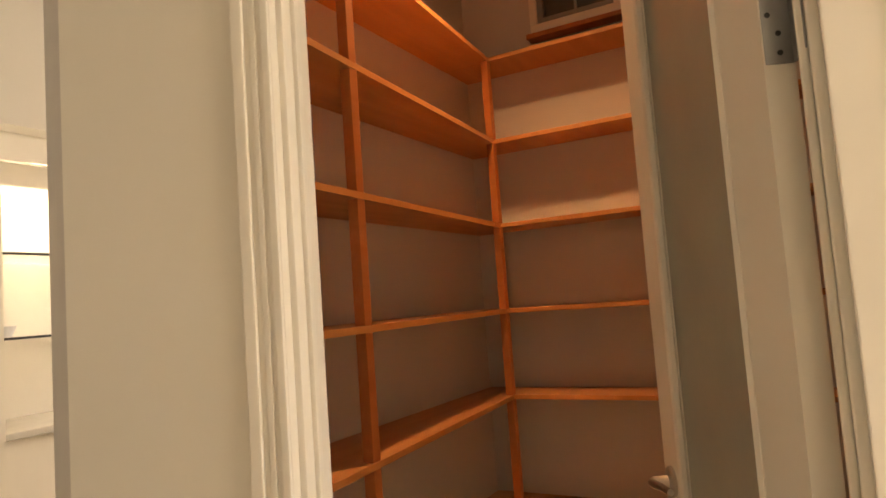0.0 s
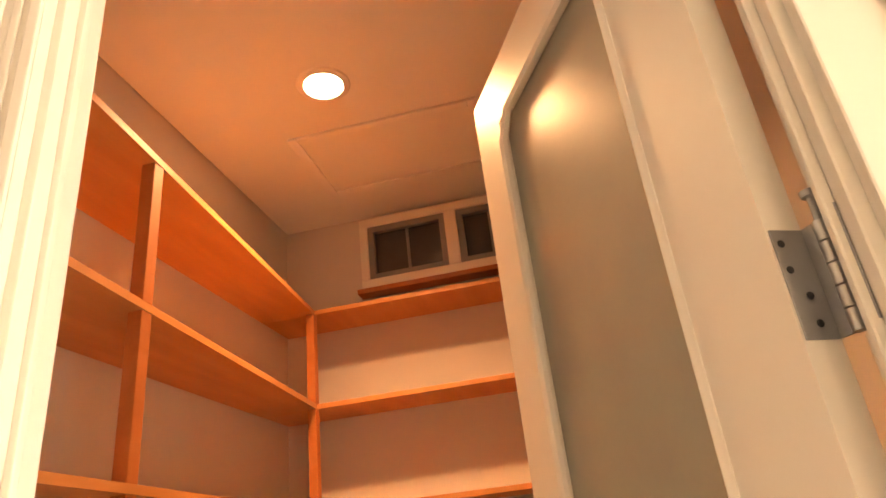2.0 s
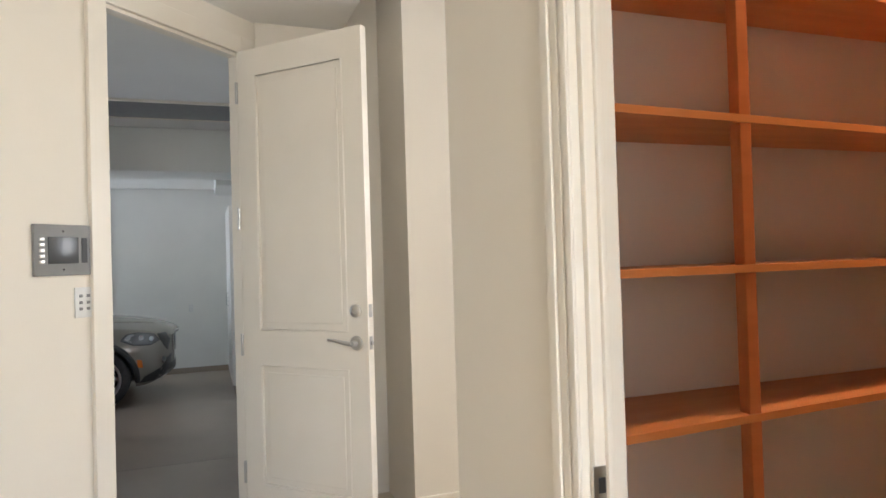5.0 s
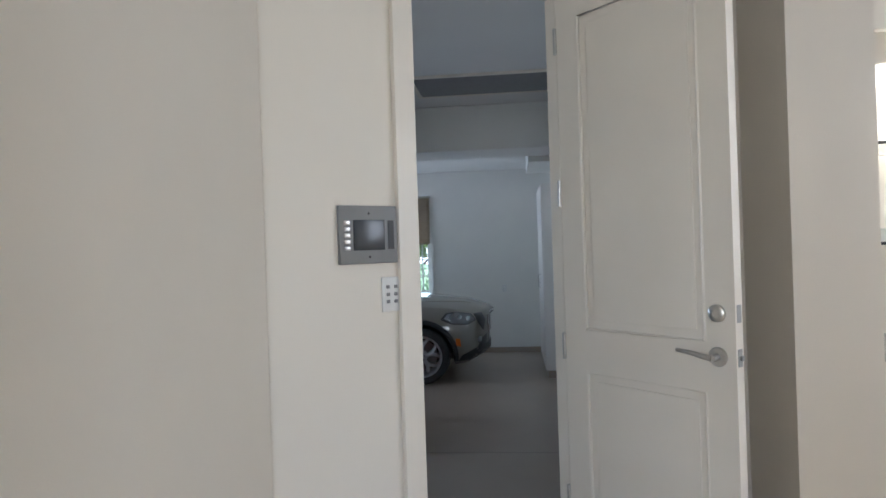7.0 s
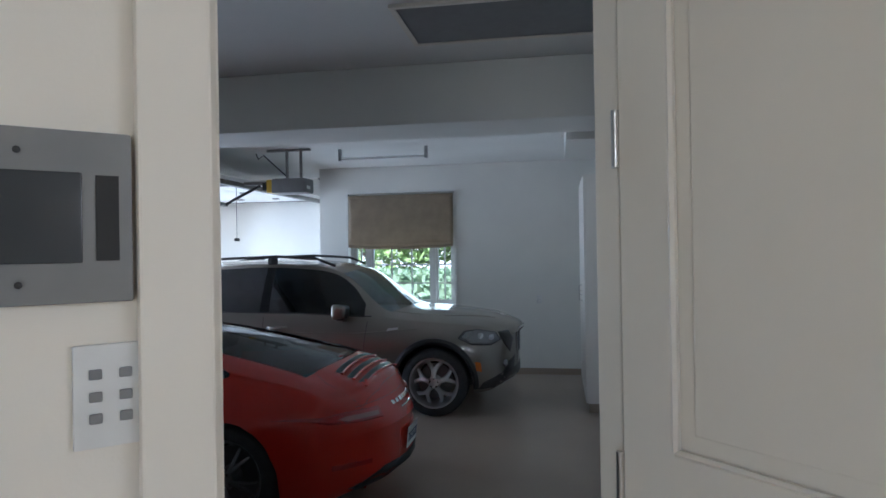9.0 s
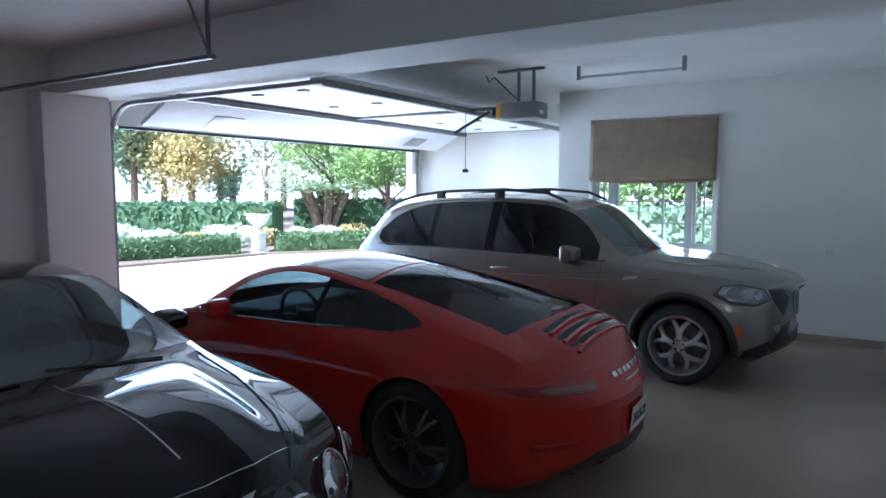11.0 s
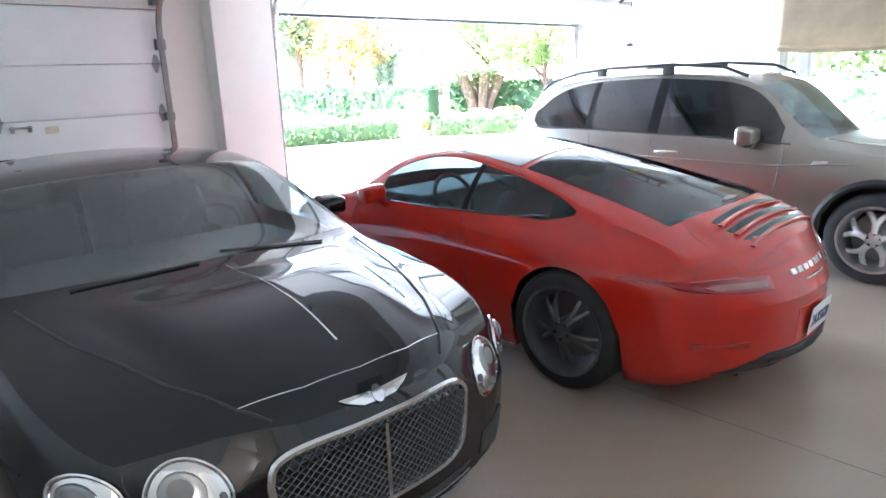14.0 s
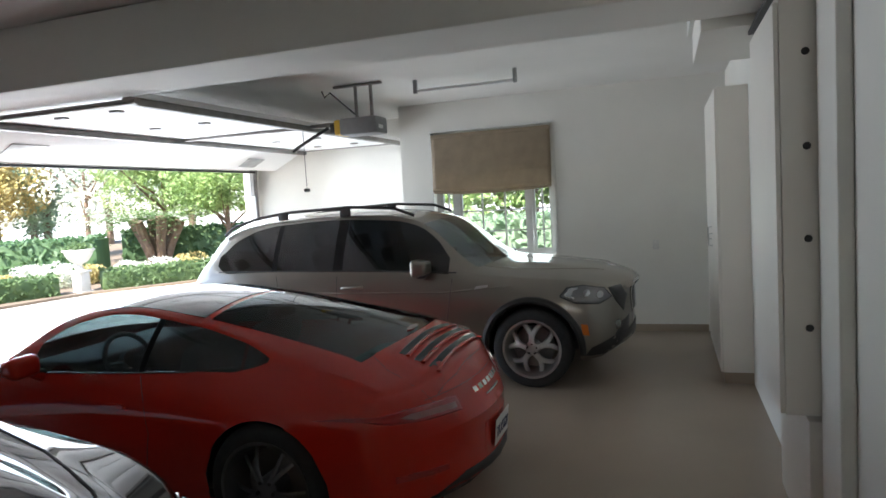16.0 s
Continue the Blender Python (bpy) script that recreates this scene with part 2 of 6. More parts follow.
def box_into(bm, x0, x1, y0, y1, z0, z1, bevel=0.0, m=None, seg=2):
    r = bmesh.ops.create_cube(bm, size=1.0)
    vs = r["verts"]
    bmesh.ops.transform(bm, verts=vs, matrix=Matrix.Translation(((x0 + x1) / 2, (y0 + y1) / 2, (z0 + z1) / 2)) @ Matrix.Diagonal((x1 - x0, y1 - y0, z1 - z0, 1)))
    if bevel:
        es = list({e for v in vs for e in v.link_edges})
        out = bmesh.ops.bevel(bm, geom=es, offset=bevel, segments=seg, affect="EDGES", profile=0.6)
        vs = list({v for f in out["faces"] for v in f.verts} | {v for v in vs if v.is_valid})
    if m is not None:
        bmesh.ops.transform(bm, verts=vs, matrix=m)
    return vs


def boxes(*rows, bevel=0.0, m=None):
    bm = bmesh.new()
    for r in rows:
        box_into(bm, *r, bevel=bevel, m=m)
    return bm


def prism(points, z0, z1):
    bm = bmesh.new()
    f = bm.faces.new([bm.verts.new((x, y, z0)) for x, y in points])
    out = bmesh.ops.extrude_face_region(bm, geom=[f])
    bmesh.ops.translate(bm, verts=[v for v in out["geom"] if isinstance(v, bmesh.types.BMVert)], vec=(0, 0, z1 - z0))
    bmesh.ops.recalc_face_normals(bm, faces=bm.faces)
    return bm


def tube_into(bm, pts, r, n=10, cap=True, flat=1.0):
    """A tube of radius r (or one radius a point) along pts."""
    pts = [Vector(p) for p in pts]
    rs = r if isinstance(r, (list, tuple)) else [r] * len(pts)
    rings, ref = [], None
    for i, p in enumerate(pts):
        d = (pts[min(i + 1, len(pts) - 1)] - pts[max(i - 1, 0)]).normalized()
        if ref is None:
            ref = Vector((0, 0, 1)) if abs(d.z) < 0.9 else Vector((1, 0, 0))
        s = d.cross(ref).normalized()
        u = s.cross(d).normalized()
        ref = u
        rings.append([bm.verts.new(p + s * rs[i] * math.cos(a) + u * rs[i] * flat * math.sin(a)) for a in (2 * math.pi * k / n for k in range(n))])
    for a, b in zip(rings, rings[1:]):
        for k in range(n):
            bm.faces.new((a[k], a[(k + 1) % n], b[(k + 1) % n], b[k]))
    if cap:
        bm.faces.new(rings[0][::-1])
        bm.faces.new(rings[-1])
    return bm


def tube(pts, r, n=10, flat=1.0):
    return tube_into(bmesh.new(), pts, r, n, True, flat)


def lathe_into(bm, profile, n=32, m=None, closed=False):
    """profile: (radius, height) pairs turned about z."""
    rings = []
    for r, h in profile:
        rings.append([bm.verts.new((r * math.cos(2 * math.pi * k / n), r * math.sin(2 * math.pi * k / n), h)) for k in range(n)])
    pairs = list(zip(rings, rings[1:])) + ([(rings[-1], rings[0])] if closed else [])
    for a, b in pairs:
        for k in range(n):
            bm.faces.new((a[k], a[(k + 1) % n], b[(k + 1) % n], b[k]))
    if not closed:
        for ring, flip in ((rings[0], True), (rings[-1], False)):
            bm.faces.new(ring[::-1] if flip else ring)
    vs = [v for ring in rings for v in ring]
    if m is not None:
        bmesh.ops.transform(bm, verts=vs, matrix=m)
    return vs


def lathe(profile, n=32, m=None, closed=False):
    bm = bmesh.new()
    lathe_into(bm, profile, n, m, closed)
    return bm


def structure(name, bm, mat, label, category):
    return tagged(put(name, bm, mat), label, category, kind="structure")


def letters(body, size, depth=0.001):
    """The outline of a word as a mesh in the xy plane, centred."""
    cu = bpy.data.curves.new("word", "FONT")
    cu.body, cu.size, cu.extrude, cu.align_x, cu.align_y = body, size, depth, "CENTER", "CENTER"
    ob = new("word", cu)
    dg = bpy.context.evaluated_depsgraph_get()
    me = bpy.data.meshes.new_from_object(ob.evaluated_get(dg))
    bpy.data.objects.remove(ob)
    bm = bmesh.new()
    bm.from_mesh(me)
    bpy.data.meshes.remove(me)
    return bm

# ---- garage shell ----
GX0, GX1, GY0, GYW, GYR, GH = -6.35, 0.85, -0.95, 8.71, 9.85, 3.08
FH = 0.45          # height of the house floor above the garage floor
DY0, DY1, DZ = 3.98, 9.70, 2.42   # open garage door
BY0, BY1 = 0.10, 2.88             # closed garage door

structure("garage_floor", boxes((GX0 - 0.15, GX1, GY0, GYR, -0.15, 0.0)), M["floor"], "tan speckled epoxy garage floor with a soft sheen", "floor")
structure("ceiling_garage", boxes((GX0 - 0.15, GX1 + 0.15, GY0 - 0.15, GYR + 0.15, GH, GH + 0.15)), M["ceil"], "matt white plaster garage ceiling", "ceiling")
structure("wall_garage_doors", boxes(
    (GX0 - 0.2, GX0, GY0 - 0.15, BY0, 0, GH), (GX0 - 0.2, GX0, BY0, BY1, 2.42, GH), (GX0 - 0.2, GX0, BY1, DY0, 0, GH),
    (GX0 - 0.2, GX0, DY0, DY1, DZ, GH), (GX0 - 0.2, GX0, DY1, GYR + 0.15, 0, GH)), M["wall"], "off-white plaster wall around two garage doors", "wall")
structure("wall_window", boxes(
    (-3.28, -2.83, GYW, GYW + 0.3, 0, GH), (-2.83, -1.2, GYW, GYW + 0.3, 0, 0.98), (-2.83, -1.2, GYW, GYW + 0.3, 2.68, GH),
    (-1.2, GX1 + 0.15, GYW, GYW + 0.3, 0, GH)), M["wall"], "off-white plaster wall with a window opening", "wall")
structure("wall_recess", boxes((GX0, -3.28, GYR, GYR + 0.15, 0, GH), (-3.28, -3.13, GYW + 0.3, GYR + 0.15, 0, GH)), M["wall"], "off-white plaster recess wall by the garage door", "wall")
structure("wall_cabinets", boxes((GX1, GX1 + 0.15, 0.86, GYW, 0, GH)), M["wall"], "off-white plaster wall behind white garage cabinets", "wall")
structure("wall_near", boxes((GX0, -0.95, GY0 - 0.15, GY0, 0, GH)), M["wall"], "plain off-white plaster garage wall", "wall")
structure("pier", boxes((GX0, -6.14, 3.30, 3.96, 0, 2.67), bevel=0.012), M["wall"], "plaster pier between the two garage doors", "pier")
structure("beam", boxes((GX0, GX1, 3.50, 4.10, 2.67, GH), bevel=0.012), M["wall"], "plaster-covered ceiling beam across the garage", "beam")
structure("pilaster", boxes((0.79, GX1, 3.10, 3.44, 0, 2.67), bevel=0.01), M["wall"], "narrow plaster pilaster under the ceiling beam", "pilaster")
structure("baseboard_garage", boxes((-3.28, 0.60, GYW - 0.02, GYW, 0, 0.09), (GX1 - 0.02, GX1, 1.2, 3.1, 0, 0.09), (GX0, -3.28, GYR - 0.02, GYR, 0, 0.09), bevel=0.004), M["floor"], "tan coved floor edging along the garage walls", "baseboard")

structure("floor_joint", boxes((GX0, GX1 - 0.02, 3.257, 3.263, -0.002, 0.0012)), M["track"], "thin saw-cut joint across the garage floor", "joint")

# diagonal wall with the door to the garage: its face towards the hall lies on x = y
S2 = math.sqrt(0.5)
DIAG = Matrix.Translation((0, 0, 0)) @ Matrix.Rotation(radians(45), 4, "Z")   # local x along the wall, local y into the garage
WT = 0.06
OL, OR, OT = -0.20, 0.61, FH + 2.43   # opening along the wall, and its top
structure("wall_diagonal", boxes(
    (-1.55, OL, 0, WT, 0, 3.58), (OL, OR, 0, WT, OT, 3.58), (OR, 1.20, 0, WT, 0, 3.58), (OL, OR, 0, WT, 0, FH - 0.02), m=DIAG), M["hall"], "cream painted wall set at an angle, with a doorway", "wall")
tagged(put("trim_garage_door", boxes(
    (OL - 0.085, OL + 0.002, -0.022, 0, FH, OT + 0.09), (OR - 0.002, OR + 0.085, -0.022, 0, FH, OT + 0.09), (OL + 0.002, OR - 0.002, -0.022, 0, OT - 0.002, OT + 0.09),
    (OL, OL + 0.018, 0, WT, FH, OT), (OR - 0.018, OR, 0, WT, FH, OT), (OL + 0.018, OR - 0.018, 0, WT, OT - 0.018, OT), bevel=0.004, m=DIAG), M["trim"]),
    "cream painted door casing and jambs", "trim", kind="structure")
structure("threshold", boxes((OL + 0.018, OR - 0.018, 0, WT + 0.02, FH - 0.02, FH + 0.012), bevel=0.004, m=DIAG), M["hallfloor"], "pale stone threshold in the garage doorway", "threshold")

# ---- hall shell ----
structure("floor_hall", prism([(-0.54, -6.0), (3.4, -6.0), (3.4, 0.5), (0.52, 0.52), (-0.54, -0.54)], FH - 0.12, FH), M["hallfloor"], "pale stone tile hall floor", "floor")
structure("ceiling_hall", prism([(-0.64, -6.15), (3.4, -6.15), (3.4, 1.0), (0.92, 0.92), (-0.64, -0.64)], 3.58, 3.70), M["ceil"], "white plaster hall ceiling", "ceiling")
structure("wall_hall", boxes((-0.68, -0.54, -6.0, -0.56, 0, 3.58)), M["hall"], "cream painted hall wall", "wall")
# unseen end wall; its opening is made up to let daylight in
structure("wall_hall_end", boxes((-0.68, 3.4, -6.15, -6.0, 0, 1.2), (-0.68, 3.4, -6.15, -6.0, 3.2, 3.58), (-0.68, -0.3, -6.15, -6.0, 1.2, 3.2), (2.0, 3.4, -6.15, -6.0, 1.2, 3.2)), M["hall"], "cream painted hall wall with a window behind the walk", "wall")
PY0, PY1 = -2.995, -2.12
PXH, PXT = 0.89, 0.07
structure("wall_pantry_front", boxes(
    (PXH, PXH + PXT, PY1, -1.44, 0, 3.58), (PXH, PXH + PXT, PY0, PY1, FH + 2.44, 3.58), (PXH, PXH + PXT, -6.0, PY0, 0, 3.58)), M["hall"], "cream painted wall with the pantry doorway", "wall")
structure("wall_pantry_left", prism([(PXH, -1.44), (PXH + PXT, -1.44), (PXH + PXT, -1.38), (3.40, -1.38), (3.40, -1.26), (PXH + PXT, -1.26)], 0, 3.58), M["pantry"], "beige painted pantry side wall", "wall")
structure("wall_pantry_back", boxes((3.25, 3.40, -3.3, -1.38, 0, 3.58)), M["pantry"], "beige painted pantry back wall", "wall")
structure("wall_pantry_right", boxes((PXH + PXT, 3.40, -3.58, -3.3, 0, 3.58)), M["pantry"], "beige painted pantry side wall", "wall")
structure("ceiling_pantry", boxes((PXH + PXT + 0.005, 3.245, -3.295, -1.385, 3.56, 3.62)), M["ceil"], "white pantry ceiling", "ceiling")
structure("wall_hall_bar", boxes((0.52, 1.30, 0.50, 0.62, 0, 3.58), (1.20, 1.30, 0.0, 0.50, 0, 3.58), (1.30, 1.50, 0.0, 0.12, 0, 3.58), (1.50, 3.4, 0.0, 0.12, 2.68, 3.58), (1.30, 3.4, 0.62, 0.74, 0, 3.58), (3.4, 3.5, -6.0, 0.74, 0, 3.58)), M["hall"], "cream painted wall around a lit bar niche", "wall")
structure("baseboard_hall", boxes((1.20, 1.50, -0.018, 0, FH, FH + 0.13), (1.20, 1.50, -0.026, -0.018, FH, FH + 0.09), (PXH - 0.016, PXH, PY1 + 0.1, -1.44, FH, FH + 0.13), bevel=0.003), M["trim"], "white stepped baseboard", "baseboard")

# ---- garage doors ----


def track_line(y, end, z, x0=GX0 + 0.07):
    """The bent rail of a sectional door: up the jamb, round the corner and level to its end."""
    pts = [(x0, y, 0.02), (x0, y, z - 0.42)]
    for k in range(1, 8):
        a = math.pi / 2 * k / 8
        pts.append((x0 + 0.40 * (1 - math.cos(a)), y, z - 0.40 + 0.40 * math.sin(a)))
    return pts + [(x0 + 0.42, y, z), (end, y, z)]


def hanger(parent, x, y, z):
    """A slotted angle bracket from the ceiling to a rail's end."""
    bm = boxes((x - 0.018, x + 0.018, y - 0.004, y + 0.004, z, GH), (x - 0.20, x + 0.06, y - 0.018, y + 0.018, GH - 0.006, GH))
    tube_into(bm, [(x, y, z + 0.02), (x - 0.22, y, GH - 0.02)], 0.013, 4)
    part("hanger", bm, M["track"], parent, "slotted steel hanger", False)


lift = holder("open_garage_door", pose(0, 0, 0), "white sectional garage door rolled up under the ceiling", "garage door")
TZ = 2.68
for k in range(4):
    x1 = -3.52 - 0.60 * k
    x0 = x1 - 0.592
    if k < 3:
        bm = boxes((x0, x1, DY0 + 0.14, DY1 - 0.10, TZ, TZ + 0.045), bevel=0.005)
    else:
        TILT = Matrix.Translation((x1, 0, TZ + 0.02)) @ Matrix.Rotation(radians(-27), 4, "Y") @ Matrix.Translation((-x1, 0, -TZ - 0.02))
        bm = boxes((x1 - 0.62, x1, DY0 + 0.14, DY1 - 0.10, TZ, TZ + 0.045), bevel=0.005, m=TILT)
    sec = part("panel", bm, M["doorwhite"], lift)
for x, z in ((-3.56, TZ - 0.03), (-5.28, TZ - 0.035)):
    part("strut", boxes((x - 0.035, x + 0.035, DY0 + 0.14, DY1 - 0.12, z - 0.03, z + 0.03), bevel=0.008), M["track"], lift, "dull steel strut across the door")
part("bottom_seal", boxes((-6.27, -6.23, DY0 + 0.14, DY1 - 0.11, 2.39, 2.42), bevel=0.004), M["dark"], lift, "black rubber bottom seal")
for x in (-4.12, -4.72, -5.32):
    for y in (4.6, 5.7, 6.8, 7.9, 9.0):
        part("hinge", boxes((x - 0.05, x + 0.05, y - 0.035, y + 0.035, TZ - 0.016, TZ), bevel=0.006), M["track"], lift)
for y in (5.0, 8.7):
    part("vent", boxes((-5.85, -5.62, y - 0.20, y + 0.20, TZ - 0.008, TZ - 0.001), bevel=0.003, m=TILT), M["steel"], lift, "flat louvred vent")
for y, drop in ((DY0 + 0.06, 0.06), (DY1 - 0.06, -0.01)):
    part("rail", tube(track_line(y, -3.38, TZ - drop), 0.03, 8, 0.8), M["track"], lift, "bent steel door rail")
    hanger(lift, -3.42, y, TZ)
    part("jamb_bracket", boxes((GX0, GX0 + 0.07, y - 0.05, y + 0.03, 2.02, 2.66), bevel=0.004), M["track"], lift)

shut = holder("closed_garage_door", pose(0, 0, 0), "closed white sectional garage door with steel hinges", "garage door")
SEAMS = (0.0, 0.563, 1.02, 1.475, 1.93, 2.415)
for a, b in zip(SEAMS, SEAMS[1:]):
    part("panel", boxes((GX0 - 0.06, GX0 + 0.005, BY0 + 0.01, BY1 - 0.01, a + 0.004, b - 0.004), bevel=0.008), M["doorwhite"], shut)
part("backing", boxes((GX0 - 0.10, GX0 - 0.062, BY0, BY1, 0.0, 2.42)), M["doorwhite"], shut, "", False)
for z in SEAMS[1:-1]:
    for y in (0.20, 1.42, 2.79):
        bm = bmesh.new()
        for low in (1, -1):
            plate = prism([(-0.034, 0.004), (0.034, 0.004), (0.030, 0.030), (0.013, 0.082), (-0.013, 0.082), (-0.030, 0.030)], 0, 0.006)
            bmesh.ops.transform(plate, verts=plate.verts, matrix=Matrix.Translation((GX0 + 0.005, y, z)) @ Matrix(((0, 0, 1, 0), (1, 0, 0, 0), (0, low, 0, 0), (0, 0, 0, 1))))
            me = bpy.data.meshes.new("plate")
            plate.to_mesh(me)
            plate.free()
            bm.from_mesh(me)
            bpy.data.meshes.remove(me)
        bmesh.ops.recalc_face_normals(bm, faces=bm.faces)
        hinge = part("hinge", bm, M["steel"], shut, "galvanised hinge plate")
        part("barrel", tube([(GX0 + 0.022, y - 0.038, z), (GX0 + 0.022, y + 0.038, z)], 0.013, 10), M["steel"], hinge)
        for dz in (-0.055, -0.025, 0.025, 0.055):
            part("bolt", lathe([(0.001, 0.006), (0.006, 0.005), (0.007, 0.0)], 8, Matrix.Translation((GX0 + 0.011, y, z + dz)) @ Matrix.Rotation(radians(90), 4, "Y")), M["track"], hinge)
bm = tube([(GX0 + 0.03, 1.49, 1.425), (GX0 + 0.03, 1.66, 1.425)], 0.009, 8)
box_into(bm, GX0 + 0.005, GX0 + 0.03, 1.50, 1.53, 1.385, 1.44, 0.004)
box_into(bm, GX0 + 0.005, GX0 + 0.03, 1.63, 1.66, 1.385, 1.44, 0.004)
part("lock_bar", bm, M["steel"], shut, "sliding steel lock bar")
part("lock_plate", boxes((GX0 + 0.005, GX0 + 0.012, 1.76, 1.87, 1.36, 1.42), bevel=0.003), M["brass"], shut, "worn brassy lock plate")
part("rail", tube(track_line(2.84, -3.2, 2.60), 0.03, 8, 0.6), M["track"], shut, "bent steel door rail")
hanger(shut, -3.24, 2.84, 2.60)
part("rail_bracket", boxes((GX0, GX0 + 0.08, 2.80, 2.88, 2.05, 2.15), (GX0, GX0 + 0.08, 2.80, 2.88, 1.4, 1.48), (GX0, GX0 + 0.08, 2.80, 2.88, 2.45, 2.62), bevel=0.004), M["track"], shut)

op = holder("garage_door_opener", pose(-2.92, 6.75, 2.62), "grey and yellow garage door opener hung from the ceiling", "door opener")
part("motor_box", boxes((-0.19, 0.24, -0.15, 0.15, -0.09, 0.09), bevel=0.025), M["grey"], op, "dark grey motor housing")
part("light_cover", boxes((-0.26, -0.19, -0.14, 0.14, -0.08, 0.08), bevel=0.02), M["yellow"], op, "yellow translucent light cover")
part("front_cap", boxes((-0.33, -0.26, -0.10, 0.10, -0.05, 0.05), bevel=0.015), M["dark"], op)
part("switch_label", boxes((0.241, 0.244, -0.09, 0.02, -0.04, 0.0)), M["plate"], op)
part("drive_rail", boxes((-3.30, -0.30, -0.03, 0.03, 0.03, 0.07), bevel=0.004), M["track"], op, "long steel drive rail")
part("arm", tube([(-0.40, 0, 0.02), (-0.75, 0, -0.14), (-0.86, 0, -0.20)], 0.018, 6), M["dark"], op, "bent black lifting arm")
bm = boxes((-0.06, -0.03, -0.012, 0.012, 0.09, 0.46), (0.12, 0.15, -0.012, 0.012, 0.09, 0.46), (-0.30, 0.26, -0.02, 0.02, 0.43, 0.455))
part("hanger", bm, M["track"], op, "slotted steel hanger", False)
part("power_cord", tube([(-0.02, 0.03, 0.09), (-0.2, 0.03, 0.25), (-0.36, 0.02, 0.40), (-0.42, 0.0, 0.35), (-0.45, 0, 0.42)], 0.008, 6), M["dark"], op)
bm = tube([(-0.72, 0.0, 0.02), (-0.72, 0.0, -0.62)], 0.004, 5)
box_into(bm, -0.74, -0.70, -0.04, 0.04, -0.66, -0.62, 0.01)
part("pull_cord", bm, M["dark"], op, "hanging release cord")

for name, rows in (("strip_light", ((-2.35, -1.26, 6.95),)), ("strip_light", ((-2.15, -1.0, 4.55),))):
    for x0, x1, y in rows:
        ob = holder(name, pose((x0 + x1) / 2, y, GH), "thin white tube light fixed under the ceiling", "tube light", "ceiling tube lights")
        h = (x1 - x0) / 2
        part("tube", tube([(-h, 0, -0.12), (h, 0, -0.12)], 0.016, 10), M["tube"], ob)
        for s in (1, -1):
            part("end_bracket", boxes((s * h - 0.02, s * h + 0.02, -0.02, 0.02, -0.145, 0.0), bevel=0.004), M["steel"], ob)
sp = holder("ceiling_speaker", pose(-0.48, 5.15, GH), "round flush white ceiling speaker grille", "speaker")
part("grille", lathe([(0.001, -0.014), (0.12, -0.014), (0.145, -0.010), (0.15, 0.0)], 32), M["stone"], sp)
hat = holder("attic_hatch", pose(-0.02, 2.73, GH), "flat grey attic hatch panel in the ceiling", "hatch")
part("panel", boxes((-0.50, 0.55, -0.30, 0.30, -0.012, 0.0), bevel=0.003), M["grey"], hat)
part("frame", boxes((-0.53, 0.58, -0.33, -0.30, -0.018, 0.0), (-0.53, 0.58, 0.30, 0.33, -0.018, 0.0), (-0.53, -0.50, -0.30, 0.30, -0.018, 0.0), (0.55, 0.58, -0.30, 0.30, -0.018, 0.0)), M["trim"], hat, "", False)

# ---- window and shade ----
win = tagged(new("window_1"), "white casement window with small panes above a garden", "window", kind="structure")
win.matrix_world = pose(-2.015, GYW + 0.17, 0.98)
WW, WH = 0.815, 1.70
part("window_frame", boxes((-WW, -WW + 0.05, -0.05, 0.05, 0, WH), (WW - 0.05, WW, -0.05, 0.05, 0, WH), (-WW + 0.05, WW - 0.05, -0.05, 0.05, 0, 0.05), (-WW + 0.05, WW - 0.05, -0.05, 0.05, WH - 0.05, WH), (-0.56, -0.50, -0.05, 0.05, 0.05, WH - 0.05), (0.44, 0.50, -0.05, 0.05, 0.05, WH - 0.05)), M["sash"], win, "", False)
part("window_sill", boxes((-WW, WW, -0.17, -0.05, -0.0, 0.03), bevel=0.006), M["sash"], win)
for x0, x1, cols in ((-WW + 0.05, -0.56, 1), (-0.50, 0.44, 2), (0.50, WW - 0.05, 1)):
    sash = part("sash", boxes((x0, x0 + 0.035, -0.03, 0.03, 0.05, WH - 0.05), (x1 - 0.035, x1, -0.03, 0.03, 0.05, WH - 0.05), (x0 + 0.035, x1 - 0.035, -0.03, 0.03, 0.05, 0.09), (x0 + 0.035, x1 - 0.035, -0.03, 0.03, WH - 0.09, WH - 0.05)), M["sash"], win, "", False)
    bars = [(x0 + 0.035, x1 - 0.035, -0.012, 0.012, z - 0.010, z + 0.010) for z in (0.34, 0.62, 0.90, 1.18, 1.44)]
    for c in range(1, cols + 1):
        x = x0 + (x1 - x0) * c / (cols + 1)
        bars.append((x - 0.010, x + 0.010, -0.0125, 0.0125, 0.09, WH - 0.09))
    part("muntin", boxes(*bars), M["sash"], sash, "", False)
    pane = part("pane", boxes((x0 + 0.03, x1 - 0.03, -0.003, 0.003, 0.085, WH - 0.085)), M["pane"], sash, "", False)
    pane.visible_shadow = False
tagged(put("trim_window", boxes((-2.86, -2.83, GYW - 0.012, GYW, 0.96, 2.71), (-1.20, -1.17, GYW - 0.012, GYW, 0.96, 2.71), (-2.83, -1.20, GYW - 0.012, GYW, 2.68, 2.71)), M["sash"]), "narrow white window casing", "trim", kind="structure")

blind = holder("roman_shade", pose(-2.015, GYW - 0.03, 1.88), "beige linen roman shade half raised, with a sagging hem", "shade")
bm = bmesh.new()
rows = []
